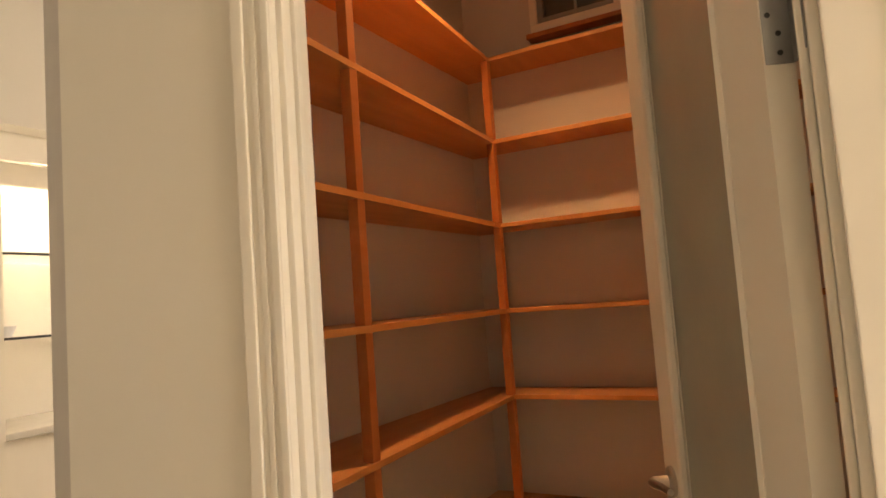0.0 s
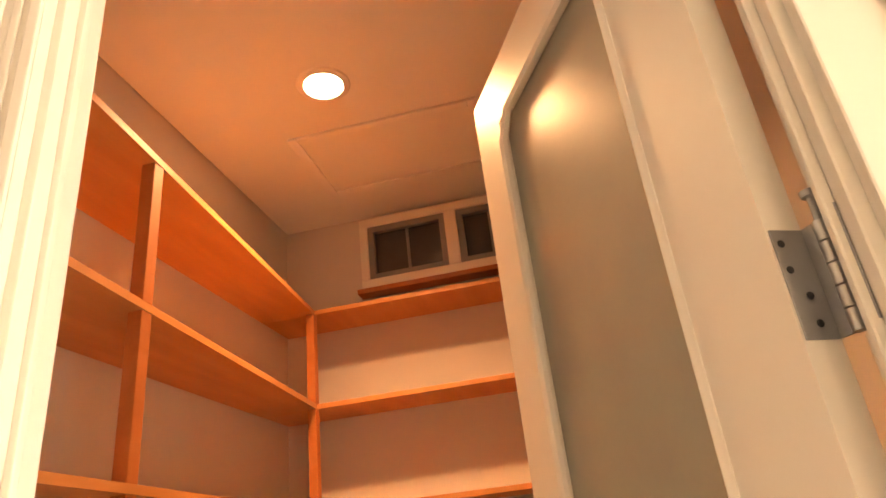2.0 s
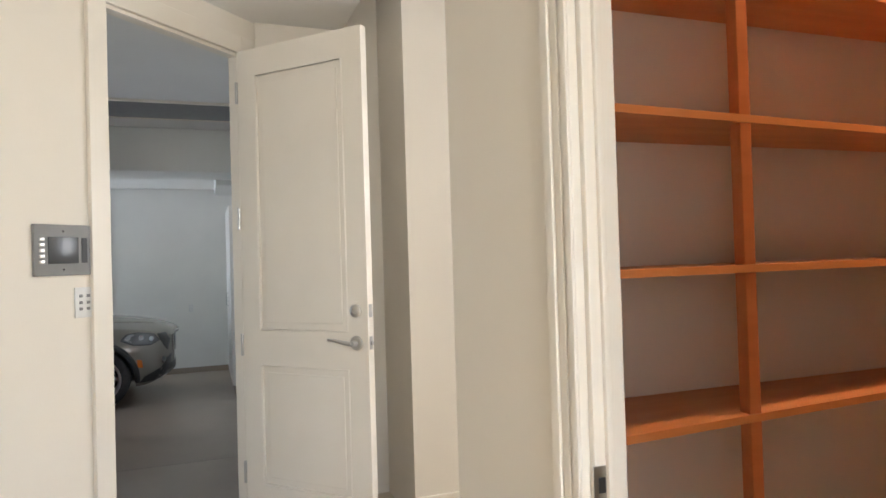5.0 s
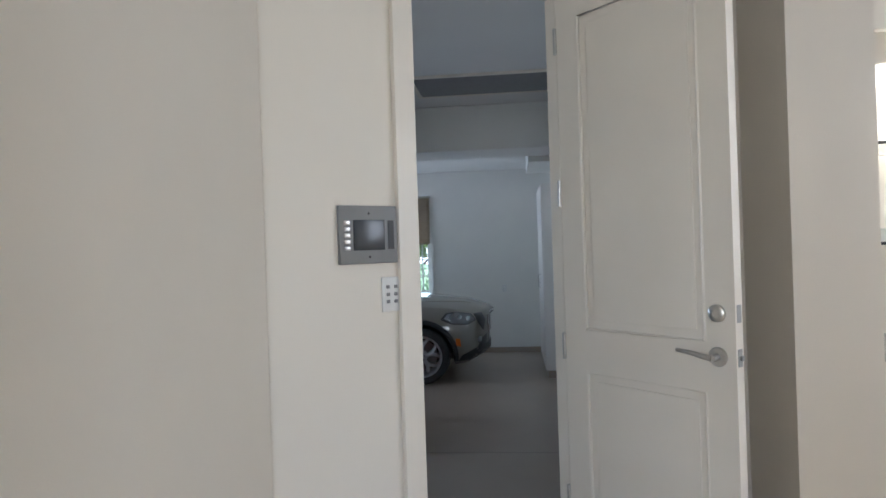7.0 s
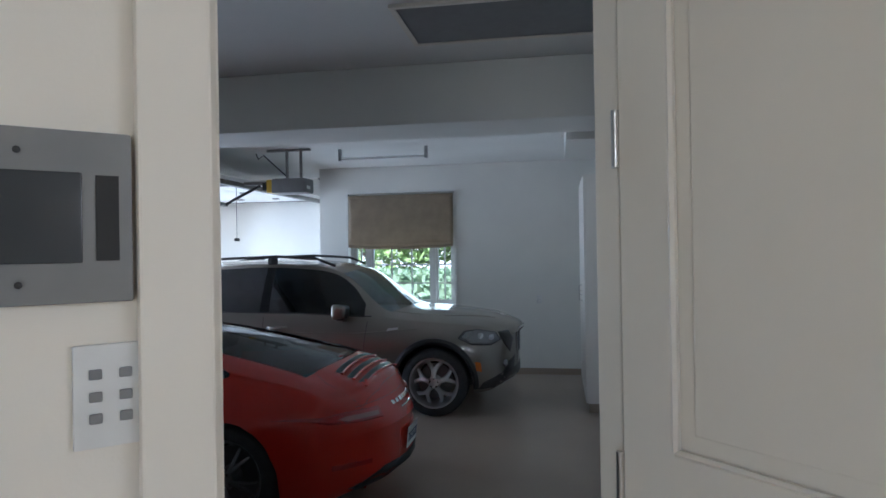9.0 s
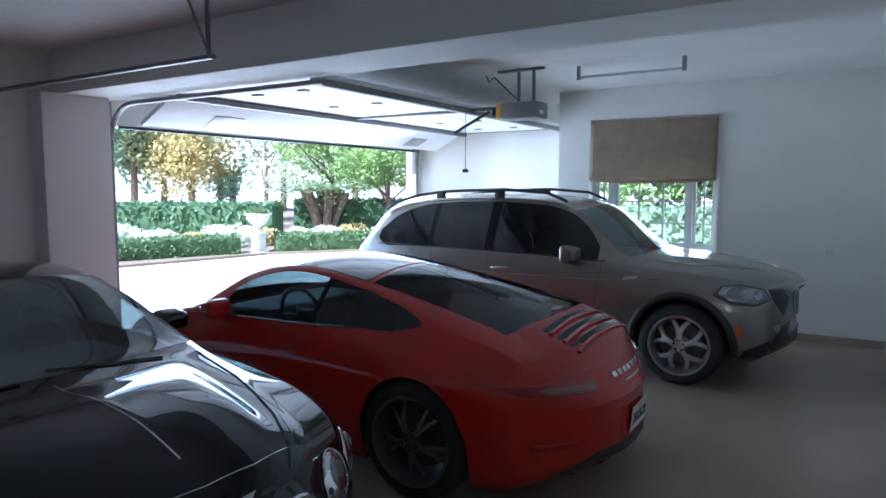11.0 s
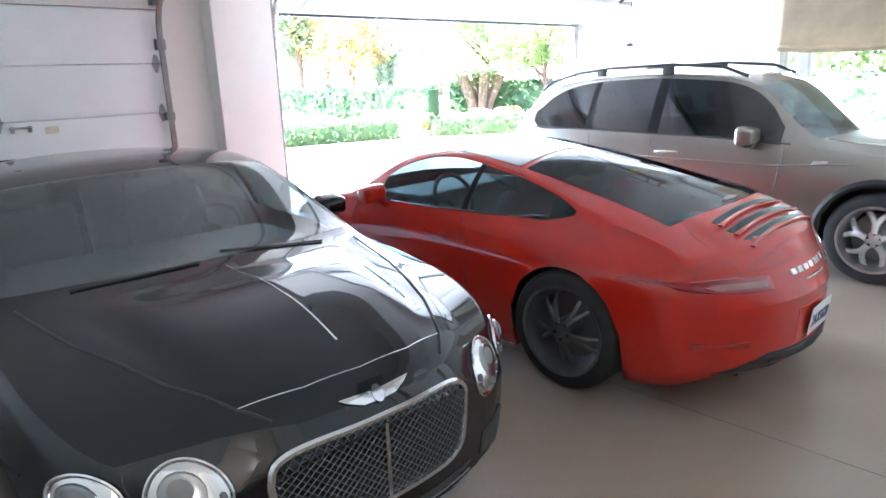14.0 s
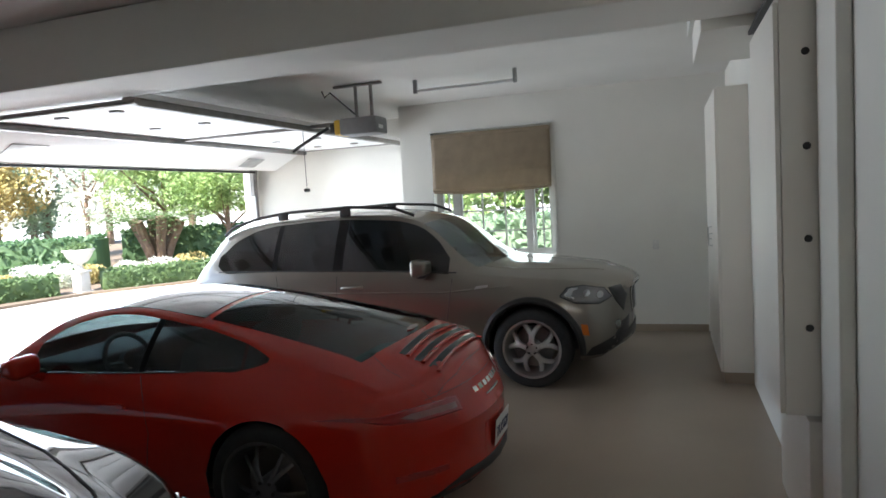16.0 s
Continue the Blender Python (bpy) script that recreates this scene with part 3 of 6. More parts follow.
for i in range(25):
    t = i / 24
    z = 0.74 - 0.74 * t
    row = []
    for j in range(31):
        u = j / 30 * 2 - 1
        fold = -0.02 - 0.035 * max(0, (t - 0.72) / 0.28) * abs(math.sin(math.pi * (t - 0.72) / 0.093)) if t > 0.72 else -0.012
        sag = -0.035 * (1 - u * u) * t ** 3 + 0.006 * math.sin(9 * u + 4 * t)
        row.append(bm.verts.new((u * 0.80, fold + 0.010 * math.sin(6 * u + 7 * t) * (1 - t), z + sag)))
    rows.append(row)
for a, b in zip(rows, rows[1:]):
    for j in range(30):
        bm.faces.new((a[j], a[j + 1], b[j + 1], b[j]))
cloth = part("cloth", bm, M["shade"], blind)
cloth.modifiers.new("thickness", "SOLIDIFY").thickness = 0.006
part("headrail", boxes((-0.80, 0.80, -0.03, 0.02, 0.72, 0.77), bevel=0.006), M["shade"], blind)
part("hem_bar", tube([(-0.79, -0.03, 0.0), (-0.4, -0.03, -0.028), (0, -0.03, -0.034), (0.4, -0.03, -0.028), (0.79, -0.03, 0.0)], 0.012, 8), M["shade"], blind)


def outlet(m, name="wall_outlet"):
    ob = holder(name, m, "small white electrical outlet plate on the wall", "outlet")
    part("cover", boxes((-0.036, 0.036, -0.007, 0, -0.058, 0.058), bevel=0.004), M["plate"], ob)
    part("sockets", boxes((-0.016, 0.016, -0.010, -0.007, -0.038, -0.010), (-0.016, 0.016, -0.010, -0.007, 0.010, 0.038), bevel=0.003), M["sash"], ob)


outlet(pose(0.02, GYW, 1.08))

# ---- garage cabinets ----
def pull(parent, x, y, z):
    part("handle", tube([(x, y, z - 0.06), (x - 0.035, y, z - 0.055), (x - 0.035, y, z + 0.055), (x, y, z + 0.06)], 0.006, 8), M["satin"], parent, "C-shaped metal handle")


c1 = holder("wall_cabinet", pose(0, 0, 0), "tall white laminate wall cabinet with four dark bolt caps", "cabinet")
part("body", boxes((0.650, GX1, 3.455, 4.30, 0.73, 2.60), bevel=0.003), M["cab"], c1, "", False)
part("door", boxes((0.628, 0.648, 3.46, 4.295, 0.735, 2.56), bevel=0.003), M["cab"], c1, "", False)
part("door_track", boxes((0.622, 0.665, 3.455, 4.30, 2.60, 2.625)), M["dark"], c1, "dark sliding door track", False)
for z in (1.13, 1.53, 1.935, 2.34):
    part("bolt_cap", lathe([(0.001, 0.008), (0.012, 0.007), (0.017, 0.0)], 16, Matrix.Translation((0.752, 3.455, z)) @ Matrix.Rotation(radians(90), 4, "X")), M["dark"], c1, "black round bolt cap")
c2 = holder("low_cabinet", pose(0, 0, 0), "low white cabinet below the wall cabinet", "cabinet")
part("body", boxes((0.745, GX1, 3.47, 4.28, 0.06, 0.70), bevel=0.004), M["cab"], c2, "", False)
part("toe_kick", boxes((0.765, GX1, 3.48, 4.27, 0.0, 0.06)), M["floor"], c2, "", False)
c3 = holder("tall_cabinet", pose(0, 0, 0), "tall white laminate floor cabinet with metal handles", "cabinet")
part("body", boxes((0.60, GX1, 6.48, 8.0, 0.10, 2.62), bevel=0.003), M["cab"], c3, "", False)
part("toe_kick", boxes((0.61, GX1, 6.485, 7.99, 0.0, 0.10)), M["floor"], c3, "tan toe kick", False)
for y0, y1 in ((6.485, 7.235), (7.245, 7.995)):
    d = part("door", boxes((0.580, 0.598, y0, y1, 0.105, 2.61), bevel=0.003), M["cab"], c3, "", False)
    pull(d, 0.58, 7.24 + (0.05 if y0 > 7 else -0.05), 1.30 if y0 > 7 else 1.24)
c4 = holder("ceiling_box", pose(0, 0, 0), "white boxed-in duct under the ceiling above the cabinets", "duct")
part("upper_box", boxes((0.34, GX1, 4.12, 5.3, 2.83, GH), bevel=0.006), M["wall"], c4, "", False)
part("lower_box", boxes((0.37, GX1, 4.14, 5.2, 2.62, 2.83), bevel=0.006), M["wall"], c4, "", False)

# ---- door to the garage ----
leaf = tagged(new("door_1"), "white two-panel house door standing open into the hall", "door", kind="structure")
leaf.matrix_world = DIAG @ Matrix.Translation((OR - 0.05, -0.03, FH + 0.008)) @ Matrix.Rotation(radians(-92), 4, "Z")
LW, LH, LT = 0.765, 2.415, 0.045


def panel_door(parent, w, h, t, openings, mat, moulding):
    """Stiles, rails and sunk panels, as in a framed door. openings: (x0, x1, z0, z1)."""
    x0, x1 = openings[0][0], openings[0][1]
    rows = [(0, x0, 0, t, 0, h), (x1, w, 0, t, 0, h)]
    z = 0
    for o in sorted(openings, key=lambda q: q[2]):
        rows.append((x0, x1, 0, t, z, o[2]))
        z = o[3]
    rows.append((x0, x1, 0, t, z, h))
    part("frame", boxes(*rows), mat, parent, "", False)
    for a, b, c, d in openings:
        ring = [(a, c), (b, c), (b, d), (a, d)]
        if moulding:
            for y in (0.004, t - 0.004):
                bm2 = tube([(ring[i % 4][0], y, ring[i % 4][1]) for i in range(5)], 0.008, 6)
                part("moulding", bm2, mat, parent, "", True)
            part("panel", boxes((a, b, 0.012, t - 0.012, c, d), (a + 0.035, b - 0.035, 0.007, t - 0.007, c + 0.035, d - 0.035), bevel=0.004), mat, parent, "", False)


panel_door(leaf, LW, LH, LT, [(0.115, LW - 0.115, 0.20, 0.80), (0.115, LW - 0.115, 0.98, LH - 0.14)], M["trim"], True)


def lever(parent, x, y, z, s, way=-1):
    """A rose and a lever; s: the side of the leaf it stands on."""
    bm = lathe([(0.034, 0.0), (0.034, 0.006), (0.030, 0.010), (0.014, 0.012), (0.013, 0.045), (0.001, 0.045)], 24, Matrix.Translation((x, y, z)) @ Matrix.Rotation(radians(90 * s), 4, "X"))
    tube_into(bm, [(x, y - s * 0.045, z), (x + way * 0.03, y - s * 0.048, z + 0.004), (x + way * 0.08, y - s * 0.046, z + 0.012), (x + way * 0.135, y - s * 0.042, z + 0.016)], [0.011, 0.010, 0.008, 0.007], 10)
    part("door_handle", bm, M["satin"], parent, "satin nickel lever handle")


for s, y in ((1, 0.0), (-1, LT)):
    lever(leaf, LW - 0.065, y, 0.93, s)
    part("deadbolt", lathe([(0.031, 0.0), (0.030, 0.010), (0.022, 0.016), (0.013, 0.017), (0.012, 0.013), (0.001, 0.013)], 24, Matrix.Translation((LW - 0.065, y, 1.08)) @ Matrix.Rotation(radians(90 * s), 4, "X")), M["satin"], leaf, "satin nickel deadbolt")
part("latch_plate", boxes((LW, LW + 0.002, 0.010, 0.035, 0.90, 0.96), (LW, LW + 0.002, 0.010, 0.035, 1.05, 1.11), (LW + 0.002, LW + 0.012, 0.015, 0.030, 0.922, 0.938)), M["steel"], leaf, "", False)
for z in (0.25, 0.90, 1.55, 2.2):
    part("hinge", tube([(-0.006, -0.004, z - 0.055), (-0.006, -0.004, z + 0.055)], 0.008, 10), M["satin"], leaf)
seal = part("weather_seal", boxes((-0.012, -0.004, LT - 0.004, LT + 0.010, 0.02, LH - 0.02)), M["steel"], leaf, "pale weather strip", False)

# keypad and switch plate on the angled wall
kp = holder("intercom_panel", DIAG @ pose(-0.405, 0, 1.845), "grey wall intercom panel with a dark screen", "intercom")
part("frame", boxes((-0.115, 0.115, -0.016, 0.0, -0.098, 0.098), bevel=0.004), M["grey"], kp)
part("screen", boxes((-0.062, 0.062, -0.019, -0.016, -0.052, 0.05), bevel=0.002), M["screen"], kp, "dark glass screen")
part("speaker_grille", boxes((0.076, 0.100, -0.0175, -0.016, -0.05, 0.048)), M["dark"], kp, "", False)
for k in range(5):
    part("button", boxes((-0.098, -0.076, -0.020, -0.016, 0.034 - 0.0215 * k, 0.047 - 0.0215 * k), bevel=0.002), M["satin"], kp, "small pale key")
for z in (0.072, -0.075):
    part("screw", lathe([(0.001, 0.003), (0.004, 0.002), (0.004, 0)], 10, Matrix.Translation((0, -0.016, z)) @ Matrix.Rotation(radians(90), 4, "X")), M["dark"], kp)
sw = holder("switch_plate", DIAG @ pose(-0.316, 0, 1.638), "white switch plate with six small buttons", "switch")
part("cover", boxes((-0.038, 0.038, -0.008, 0, -0.06, 0.06), bevel=0.003), M["plate"], sw)
for x in (-0.015, 0.017):
    for z in (0.026, 0.0, -0.025):
        part("button", boxes((x - 0.007, x + 0.007, -0.012, -0.008, z - 0.006, z + 0.006), bevel=0.002), M["grey"], sw, "small grey button")

# ---- pantry doorway and door ----
J = 0.018
tagged(put("trim_pantry_door", boxes(
    (PXH - 0.020, PXH, PY1 - 0.004, PY1 + 0.09, FH, FH + 2.54), (PXH - 0.027, PXH - 0.020, PY1 + 0.06, PY1 + 0.09, FH, FH + 2.54), (PXH - 0.026, PXH - 0.020, PY1 - 0.004, PY1 + 0.016, FH, FH + 2.44), (PXH - 0.024, PXH - 0.020, PY1 + 0.03, PY1 + 0.045, FH, FH + 2.44),
    (PXH - 0.020, PXH, PY0 - 0.105, PY0 + 0.004, FH, FH + 2.54), (PXH - 0.027, PXH - 0.020, PY0 - 0.105, PY0 - 0.07, FH, FH + 2.54),
    (PXH - 0.020, PXH, PY0 + 0.004, PY1 - 0.004, FH + 2.44, FH + 2.54),
    (PXH, PXH + PXT, PY1 - J, PY1, FH, FH + 2.44), (PXH, PXH + PXT, PY0, PY0 + J, FH, FH + 2.44), (PXH, PXH + PXT, PY0 + J, PY1 - J, FH + 2.422, FH + 2.44),
    (PXH + 0.022, PXH + 0.034, PY1 - J - 0.012, PY1 - J, FH, FH + 2.42), (PXH + 0.022, PXH + 0.034, PY0 + J, PY0 + J + 0.012, FH, FH + 2.42),
    bevel=0.003), M["trim"]), "cream painted moulded casing and jambs of the pantry doorway", "trim", kind="structure")
st = holder("strike_plate", pose(PXH + 0.012, PY1 - J, FH + 0.895), "satin metal strike plate on the door jamb", "strike plate")
part("plate", boxes((-0.016, 0.020, -0.002, 0, -0.035, 0.035)), M["satin"], st, "", False)
part("slot", boxes((-0.006, 0.008, -0.003, -0.002, -0.014, 0.014)), M["dark"], st, "", False)

PSWING = 26
STILE_H, STILE_F = 0.155, 0.135   # hinge and free stile
pd = tagged(new("door_2"), "white pantry door with a tall frosted glass pane, open inwards", "door", kind="structure")
pd.matrix_world = pose(PXH + PXT - 0.004, PY0 + J + 0.008, FH + 0.008) @ Matrix.Rotation(radians(PSWING), 4, "Z") @ Matrix.Translation((0.016, 0, 0))
PW, PH, PT = 0.722, 2.41, 0.042
panel_door(pd, PW, PH, PT, [(STILE_H, PW - STILE_F, 0.24, PH - 0.13)], M["trim"], False)
for y in (0.003, PT - 0.003):
    part("bead", tube([(STILE_H, y, 0.24), (PW - STILE_F, y, 0.24), (PW - STILE_F, y, PH - 0.18), (PW - STILE_F - 0.05, y, PH - 0.13), (STILE_H + 0.05, y, PH - 0.13), (STILE_H, y, PH - 0.18), (STILE_H, y, 0.24)], 0.010, 6), M["trim"], pd)
part("frosted_pane", boxes((STILE_H, PW - STILE_F, PT / 2 - 0.004, PT / 2 + 0.004, 0.24, PH - 0.13)), M["frost"], pd, "greenish frosted glass pane", False)
for s, y in ((1, 0.0), (-1, PT)):
    lever(pd, PW - 0.06, y, 0.885, s)
part("latch_plate", boxes((PW, PW + 0.002, 0.008, 0.034, 0.855, 0.915)), M["satin"], pd, "", False)


def butt_hinge(z):
    """A hinge whose one plate lies on the door's edge, the other on the jamb."""
    turn = Matrix.Rotation(radians(PSWING), 4, "Z") @ Matrix.Translation((0.016, 0, 0))
    ob = holder("door_hinge", pose(PXH + PXT - 0.004, PY0 + J + 0.008, z), "galvanised butt hinge with a loose raised pin", "hinge", "pantry door hinges")
    part("door_plate", boxes((-0.003, -0.0005, 0.002, 0.040, -0.055, 0.055), (-0.018, -0.003, 0.001, 0.0035, -0.055, 0.055), bevel=0.0008, m=turn), M["steel"], ob, "galvanised plate on the door edge")
    part("jamb_plate", boxes((-0.045, -0.008, -0.0072, -0.0045, -0.055, 0.055), bevel=0.001), M["steel"], ob)
    bm = bmesh.new()
    for k in range(5):
        lathe_into(bm, [(0.001, -0.055 + 0.022 * k), (0.0075, -0.0545 + 0.022 * k), (0.0075, -0.0345 + 0.022 * k), (0.001, -0.034 + 0.022 * k)], 12, Matrix.Translation((-0.008, -0.003, 0)))
    part("barrel", bm, M["satin"], ob)
    part("pin", lathe([(0.001, 0.050), (0.004, 0.050), (0.004, 0.078), (0.008, 0.080), (0.009, 0.086), (0.001, 0.088)], 12, Matrix.Translation((-0.008, -0.003, 0))), M["steel"], ob, "raised hinge pin")
    for z2 in (-0.04, -0.013, 0.013, 0.04):
        part("screw", lathe([(0.001, 0.002), (0.0035, 0.0012), (0.004, 0)], 10, turn @ Matrix.Translation((-0.003, 0.026 + 0.006 * (1 if z2 > 0 else -1), z2)) @ Matrix.Rotation(radians(-90), 4, "Y")), M["dark"], ob)


for z in (FH + 0.25, FH + 0.80, 2.125, FH + 2.25):
    butt_hinge(z)

# ---- pantry shelves ----
LEVELS = (0.76, 1.305, 1.725, 2.15, 2.577, 3.003)
BACKX = 2.985


def front(x):
    """The side shelves' front edge, which runs slightly out of square."""
    return -1.73 + (x - 1.668) * 0.0754


rack = holder("pantry_shelves", pose(0, 0, 0), "orange-stained alder pantry shelves running round two walls, empty", "shelves")
for z in LEVELS:
    x0 = PXH + PXT + 0.002
    part("side_shelf", prism([(x0, front(x0)), (BACKX, front(BACKX)), (BACKX, -1.382), (x0, -1.382)], z - 0.022, z), M["shelf"], rack, "", False)
    part("corner_shelf", boxes((BACKX + 0.002, 3.248, -3.29, -1.382, z - 0.022, z), bevel=0.003), M["shelf"], rack, "", False)
for i, (a, b) in enumerate(zip((FH,) + LEVELS, LEVELS)):
    part("post", boxes((1.660, 1.700, front(1.68) + 0.002, front(1.68) + 0.042, a, b - 0.022), bevel=0.003), M["post"], rack, "", False)
    part("post", boxes((BACKX - 0.020, BACKX + 0.018, front(BACKX) - 0.004, front(BACKX) + 0.034, a, b - 0.022), bevel=0.003), M["post"], rack, "", False)
vw = holder("vent_window", pose(3.235, -2.20, 3.14), "white framed vent window with dark panes high on the wall", "vent window")
part("frame", boxes((-0.05, 0.01, -0.46, 0.40, 0.0, 0.05), (-0.05, 0.01, -0.46, 0.40, 0.34, 0.38), (-0.05, 0.01, 0.36, 0.40, 0.05, 0.34), (-0.05, 0.01, -0.10, -0.04, 0.05, 0.34), (-0.05, 0.01, -0.46, -0.42, 0.05, 0.34), bevel=0.004), M["trim"], vw)
for y0, y1 in ((-0.04, 0.36), (-0.42, -0.10)):
    part("pane", boxes((-0.005, 0.0, y0, y1, 0.05, 0.34)), M["screen"], vw, "dark pane", False)
    part("inner_frame", boxes((-0.035, -0.006, y0, y0 + 0.03, 0.05, 0.34), (-0.035, -0.006, y1 - 0.03, y1, 0.05, 0.34), (-0.035, -0.006, y0 + 0.03, y1 - 0.03, 0.05, 0.08), (-0.035, -0.006, y0 + 0.03, y1 - 0.03, 0.31, 0.34), (-0.02, -0.006, (y0 + y1) / 2 - 0.006, (y0 + y1) / 2 + 0.006, 0.08, 0.31)), M["grey"], vw, "", False)
part("ledge", boxes((-0.07, 0.01, -0.48, 0.42, -0.025, 0.0), bevel=0.003), M["post"], vw, "dark stained ledge")
ch = holder("ceiling_hatch", pose(2.70, -2.15, 3.56), "white painted access hatch with raised trim in the ceiling", "hatch")
part("trim", boxes((-0.25, 0.25, 0.36, 0.40, -0.015, 0.0), (-0.25, 0.25, -0.40, -0.36, -0.015, 0.0), (-0.25, -0.21, -0.36, 0.36, -0.015, 0.0), (0.21, 0.25, -0.36, 0.36, -0.015, 0.0), bevel=0.003), M["ceil"], ch)
part("panel", boxes((-0.21, 0.21, -0.36, 0.36, -0.006, 0.0)), M["ceil"], ch, "", False)
dl = holder("downlight", pose(2.18, -2.02, 3.56), "lit round recessed downlight with white trim", "downlight")
part("trim_ring", lathe([(0.075, -0.010), (0.095, -0.006), (0.10, 0.0), (0.07, 0.0)], 32, None, True), M["ceil"], dl)
part("lens", lathe([(0.001, -0.012), (0.05, -0.010), (0.074, -0.004), (0.074, 0.0)], 32), M["bulb"], dl, "glowing lens")

# ---- bar niche beyond the pantry corner ----
bar = holder("bar_cabinet", pose(0, 0, 0), "white bar cabinet with a pale stone counter in a lit niche", "cabinet")
part("body", boxes((1.505, 3.38, 0.125, 0.615, FH, FH + 0.87), bevel=0.004), M["trim"], bar, "", False)
part("counter", boxes((1.502, 3.38, 0.09, 0.615, FH + 0.872, FH + 0.905), bevel=0.006), M["stone"], bar, "pale stone counter", False)
part("valance", boxes((1.502, 3.38, 0.125, 0.165, 2.55, 2.675), bevel=0.004), M["trim"], bar, "", False)
for z in (1.755, 2.14):
    gs = holder("glass_shelf", pose(2.4, 0.40, z), "clear glass shelf with a dark green edge in the niche", "shelf", "bar glass shelves")
    part("pane", boxes((-0.895, 0.97, -0.20, 0.20, -0.006, 0.006), bevel=0.001), M["pane"], gs, "", False)
    part("edge", boxes((-0.895, 0.97, -0.203, -0.2005, -0.006, 0.006)), M["dark"], gs, "dark green glass edge", False)
cup = holder("white_bowl", pose(1.66, 0.34, 1.762), "small white ceramic bowl on a glass shelf", "bowl")
part("bowl", lathe([(0.001, 0.008), (0.04, 0.01), (0.062, 0.05), (0.066, 0.05), (0.045, 0.0), (0.001, 0.0)], 24), M["plate"], cup)

# ---- outdoors ----
structure("ground", boxes((-260, GX0 - 0.2, -240, 260, -0.20, -0.012)), M["concrete"], "sunlit pale concrete driveway and ground", "ground")
structure("ground_side", boxes((GX0 - 0.2, 260, GYR + 0.15, 260, -0.20, -0.02), (-3.13, 260, GYW + 0.3, GYR + 0.15, -0.20, -0.02)), M["soil"], "garden soil beside the garage", "ground")
structure("garden_bed", prism([(-14.6, 3.0), (-13.0, 12.4), (-9.5, 17.0), (-9.5, 40), (-60, 40), (-60, 3)], -0.012, 0.05), M["soil"], "raised garden bed beyond the driveway", "garden bed")


def polar(turn, r):
    """A place in the garden by its bearing from the doorway and its distance."""
    return (0.2 - r * math.sin(radians(turn)), 0.1 + r * math.cos(radians(turn)))


def leaves(count, spread, size, squash=(1, 1, 1), seed=1, fill=0.55, flat=False):
    """Small leaf blades strewn through a lumpy crown."""
    rnd = random.Random(seed)
    verts, faces = [], []
    lumps = [(Vector((rnd.uniform(-1, 1), rnd.uniform(-1, 1), rnd.uniform(-0.7, 0.9))) * fill, rnd.uniform(0.30, 0.55)) for _ in range(16)]
    for _ in range(count):
        c, r = rnd.choice(lumps)
        d = Vector((rnd.gauss(0, 1), rnd.gauss(0, 1), rnd.gauss(0, 1))).normalized() * r * rnd.uniform(0.6, 1.05) ** 0.6
        p = Vector(((c.x + d.x) * squash[0], (c.y + d.y) * squash[1], (c.z + d.z) * squash[2])) * spread
        q = Euler((rnd.uniform(-1, 1), rnd.uniform(-1, 1), rnd.uniform(0, 6.3))).to_matrix()
        s = size * rnd.uniform(0.6, 1.4)
        k = len(verts)
        for v in ((-s, 0, 0), (0, -s * 0.45, s * 0.1), (s, 0, 0), (0, s * 0.45, s * 0.1)):
            verts.append(p + q @ Vector(v))
        faces.append((k, k + 1, k + 2, k + 3))
    me = bpy.data.meshes.new("crown")
    me.from_pydata(verts, [], faces)
    return me


def tree(x, y, height, spread, mat, seed, count=2600, trunk=0.14, label="", squash=(1, 1, 0.85), leafsize=0.16, low=0.35):
    rnd = random.Random(seed)
    ob = holder("tree", pose(x, y, 0.0), label, "tree", "garden trees")
    bm = bmesh.new()
    top = height - spread * 0.6
    tube_into(bm, [(0, 0, 0), (0.05, 0.03, top * 0.5), (0.0, 0.08, top)], [trunk, trunk * 0.75, trunk * 0.4], 8)
    for k in range(6):
        a = k * 1.05 + rnd.random()
        h = top * rnd.uniform(low, 0.95)
        r = spread * rnd.uniform(0.5, 0.9)
        tube_into(bm, [(0.03, 0.03, h), (r * 0.5 * math.cos(a), r * 0.5 * math.sin(a), h + spread * 0.3), (r * math.cos(a), r * math.sin(a), h + spread * 0.65)], [trunk * 0.45, trunk * 0.28, trunk * 0.1], 6)
    part("trunk", bm, M["bark"], ob)
    me = leaves(count, spread, leafsize, squash, seed)
    me.materials.append(mat)
    crown = new("crown", me)
    crown.parent, crown.location = ob, (0, 0, height - spread * squash[2] * 0.9)
    return ob


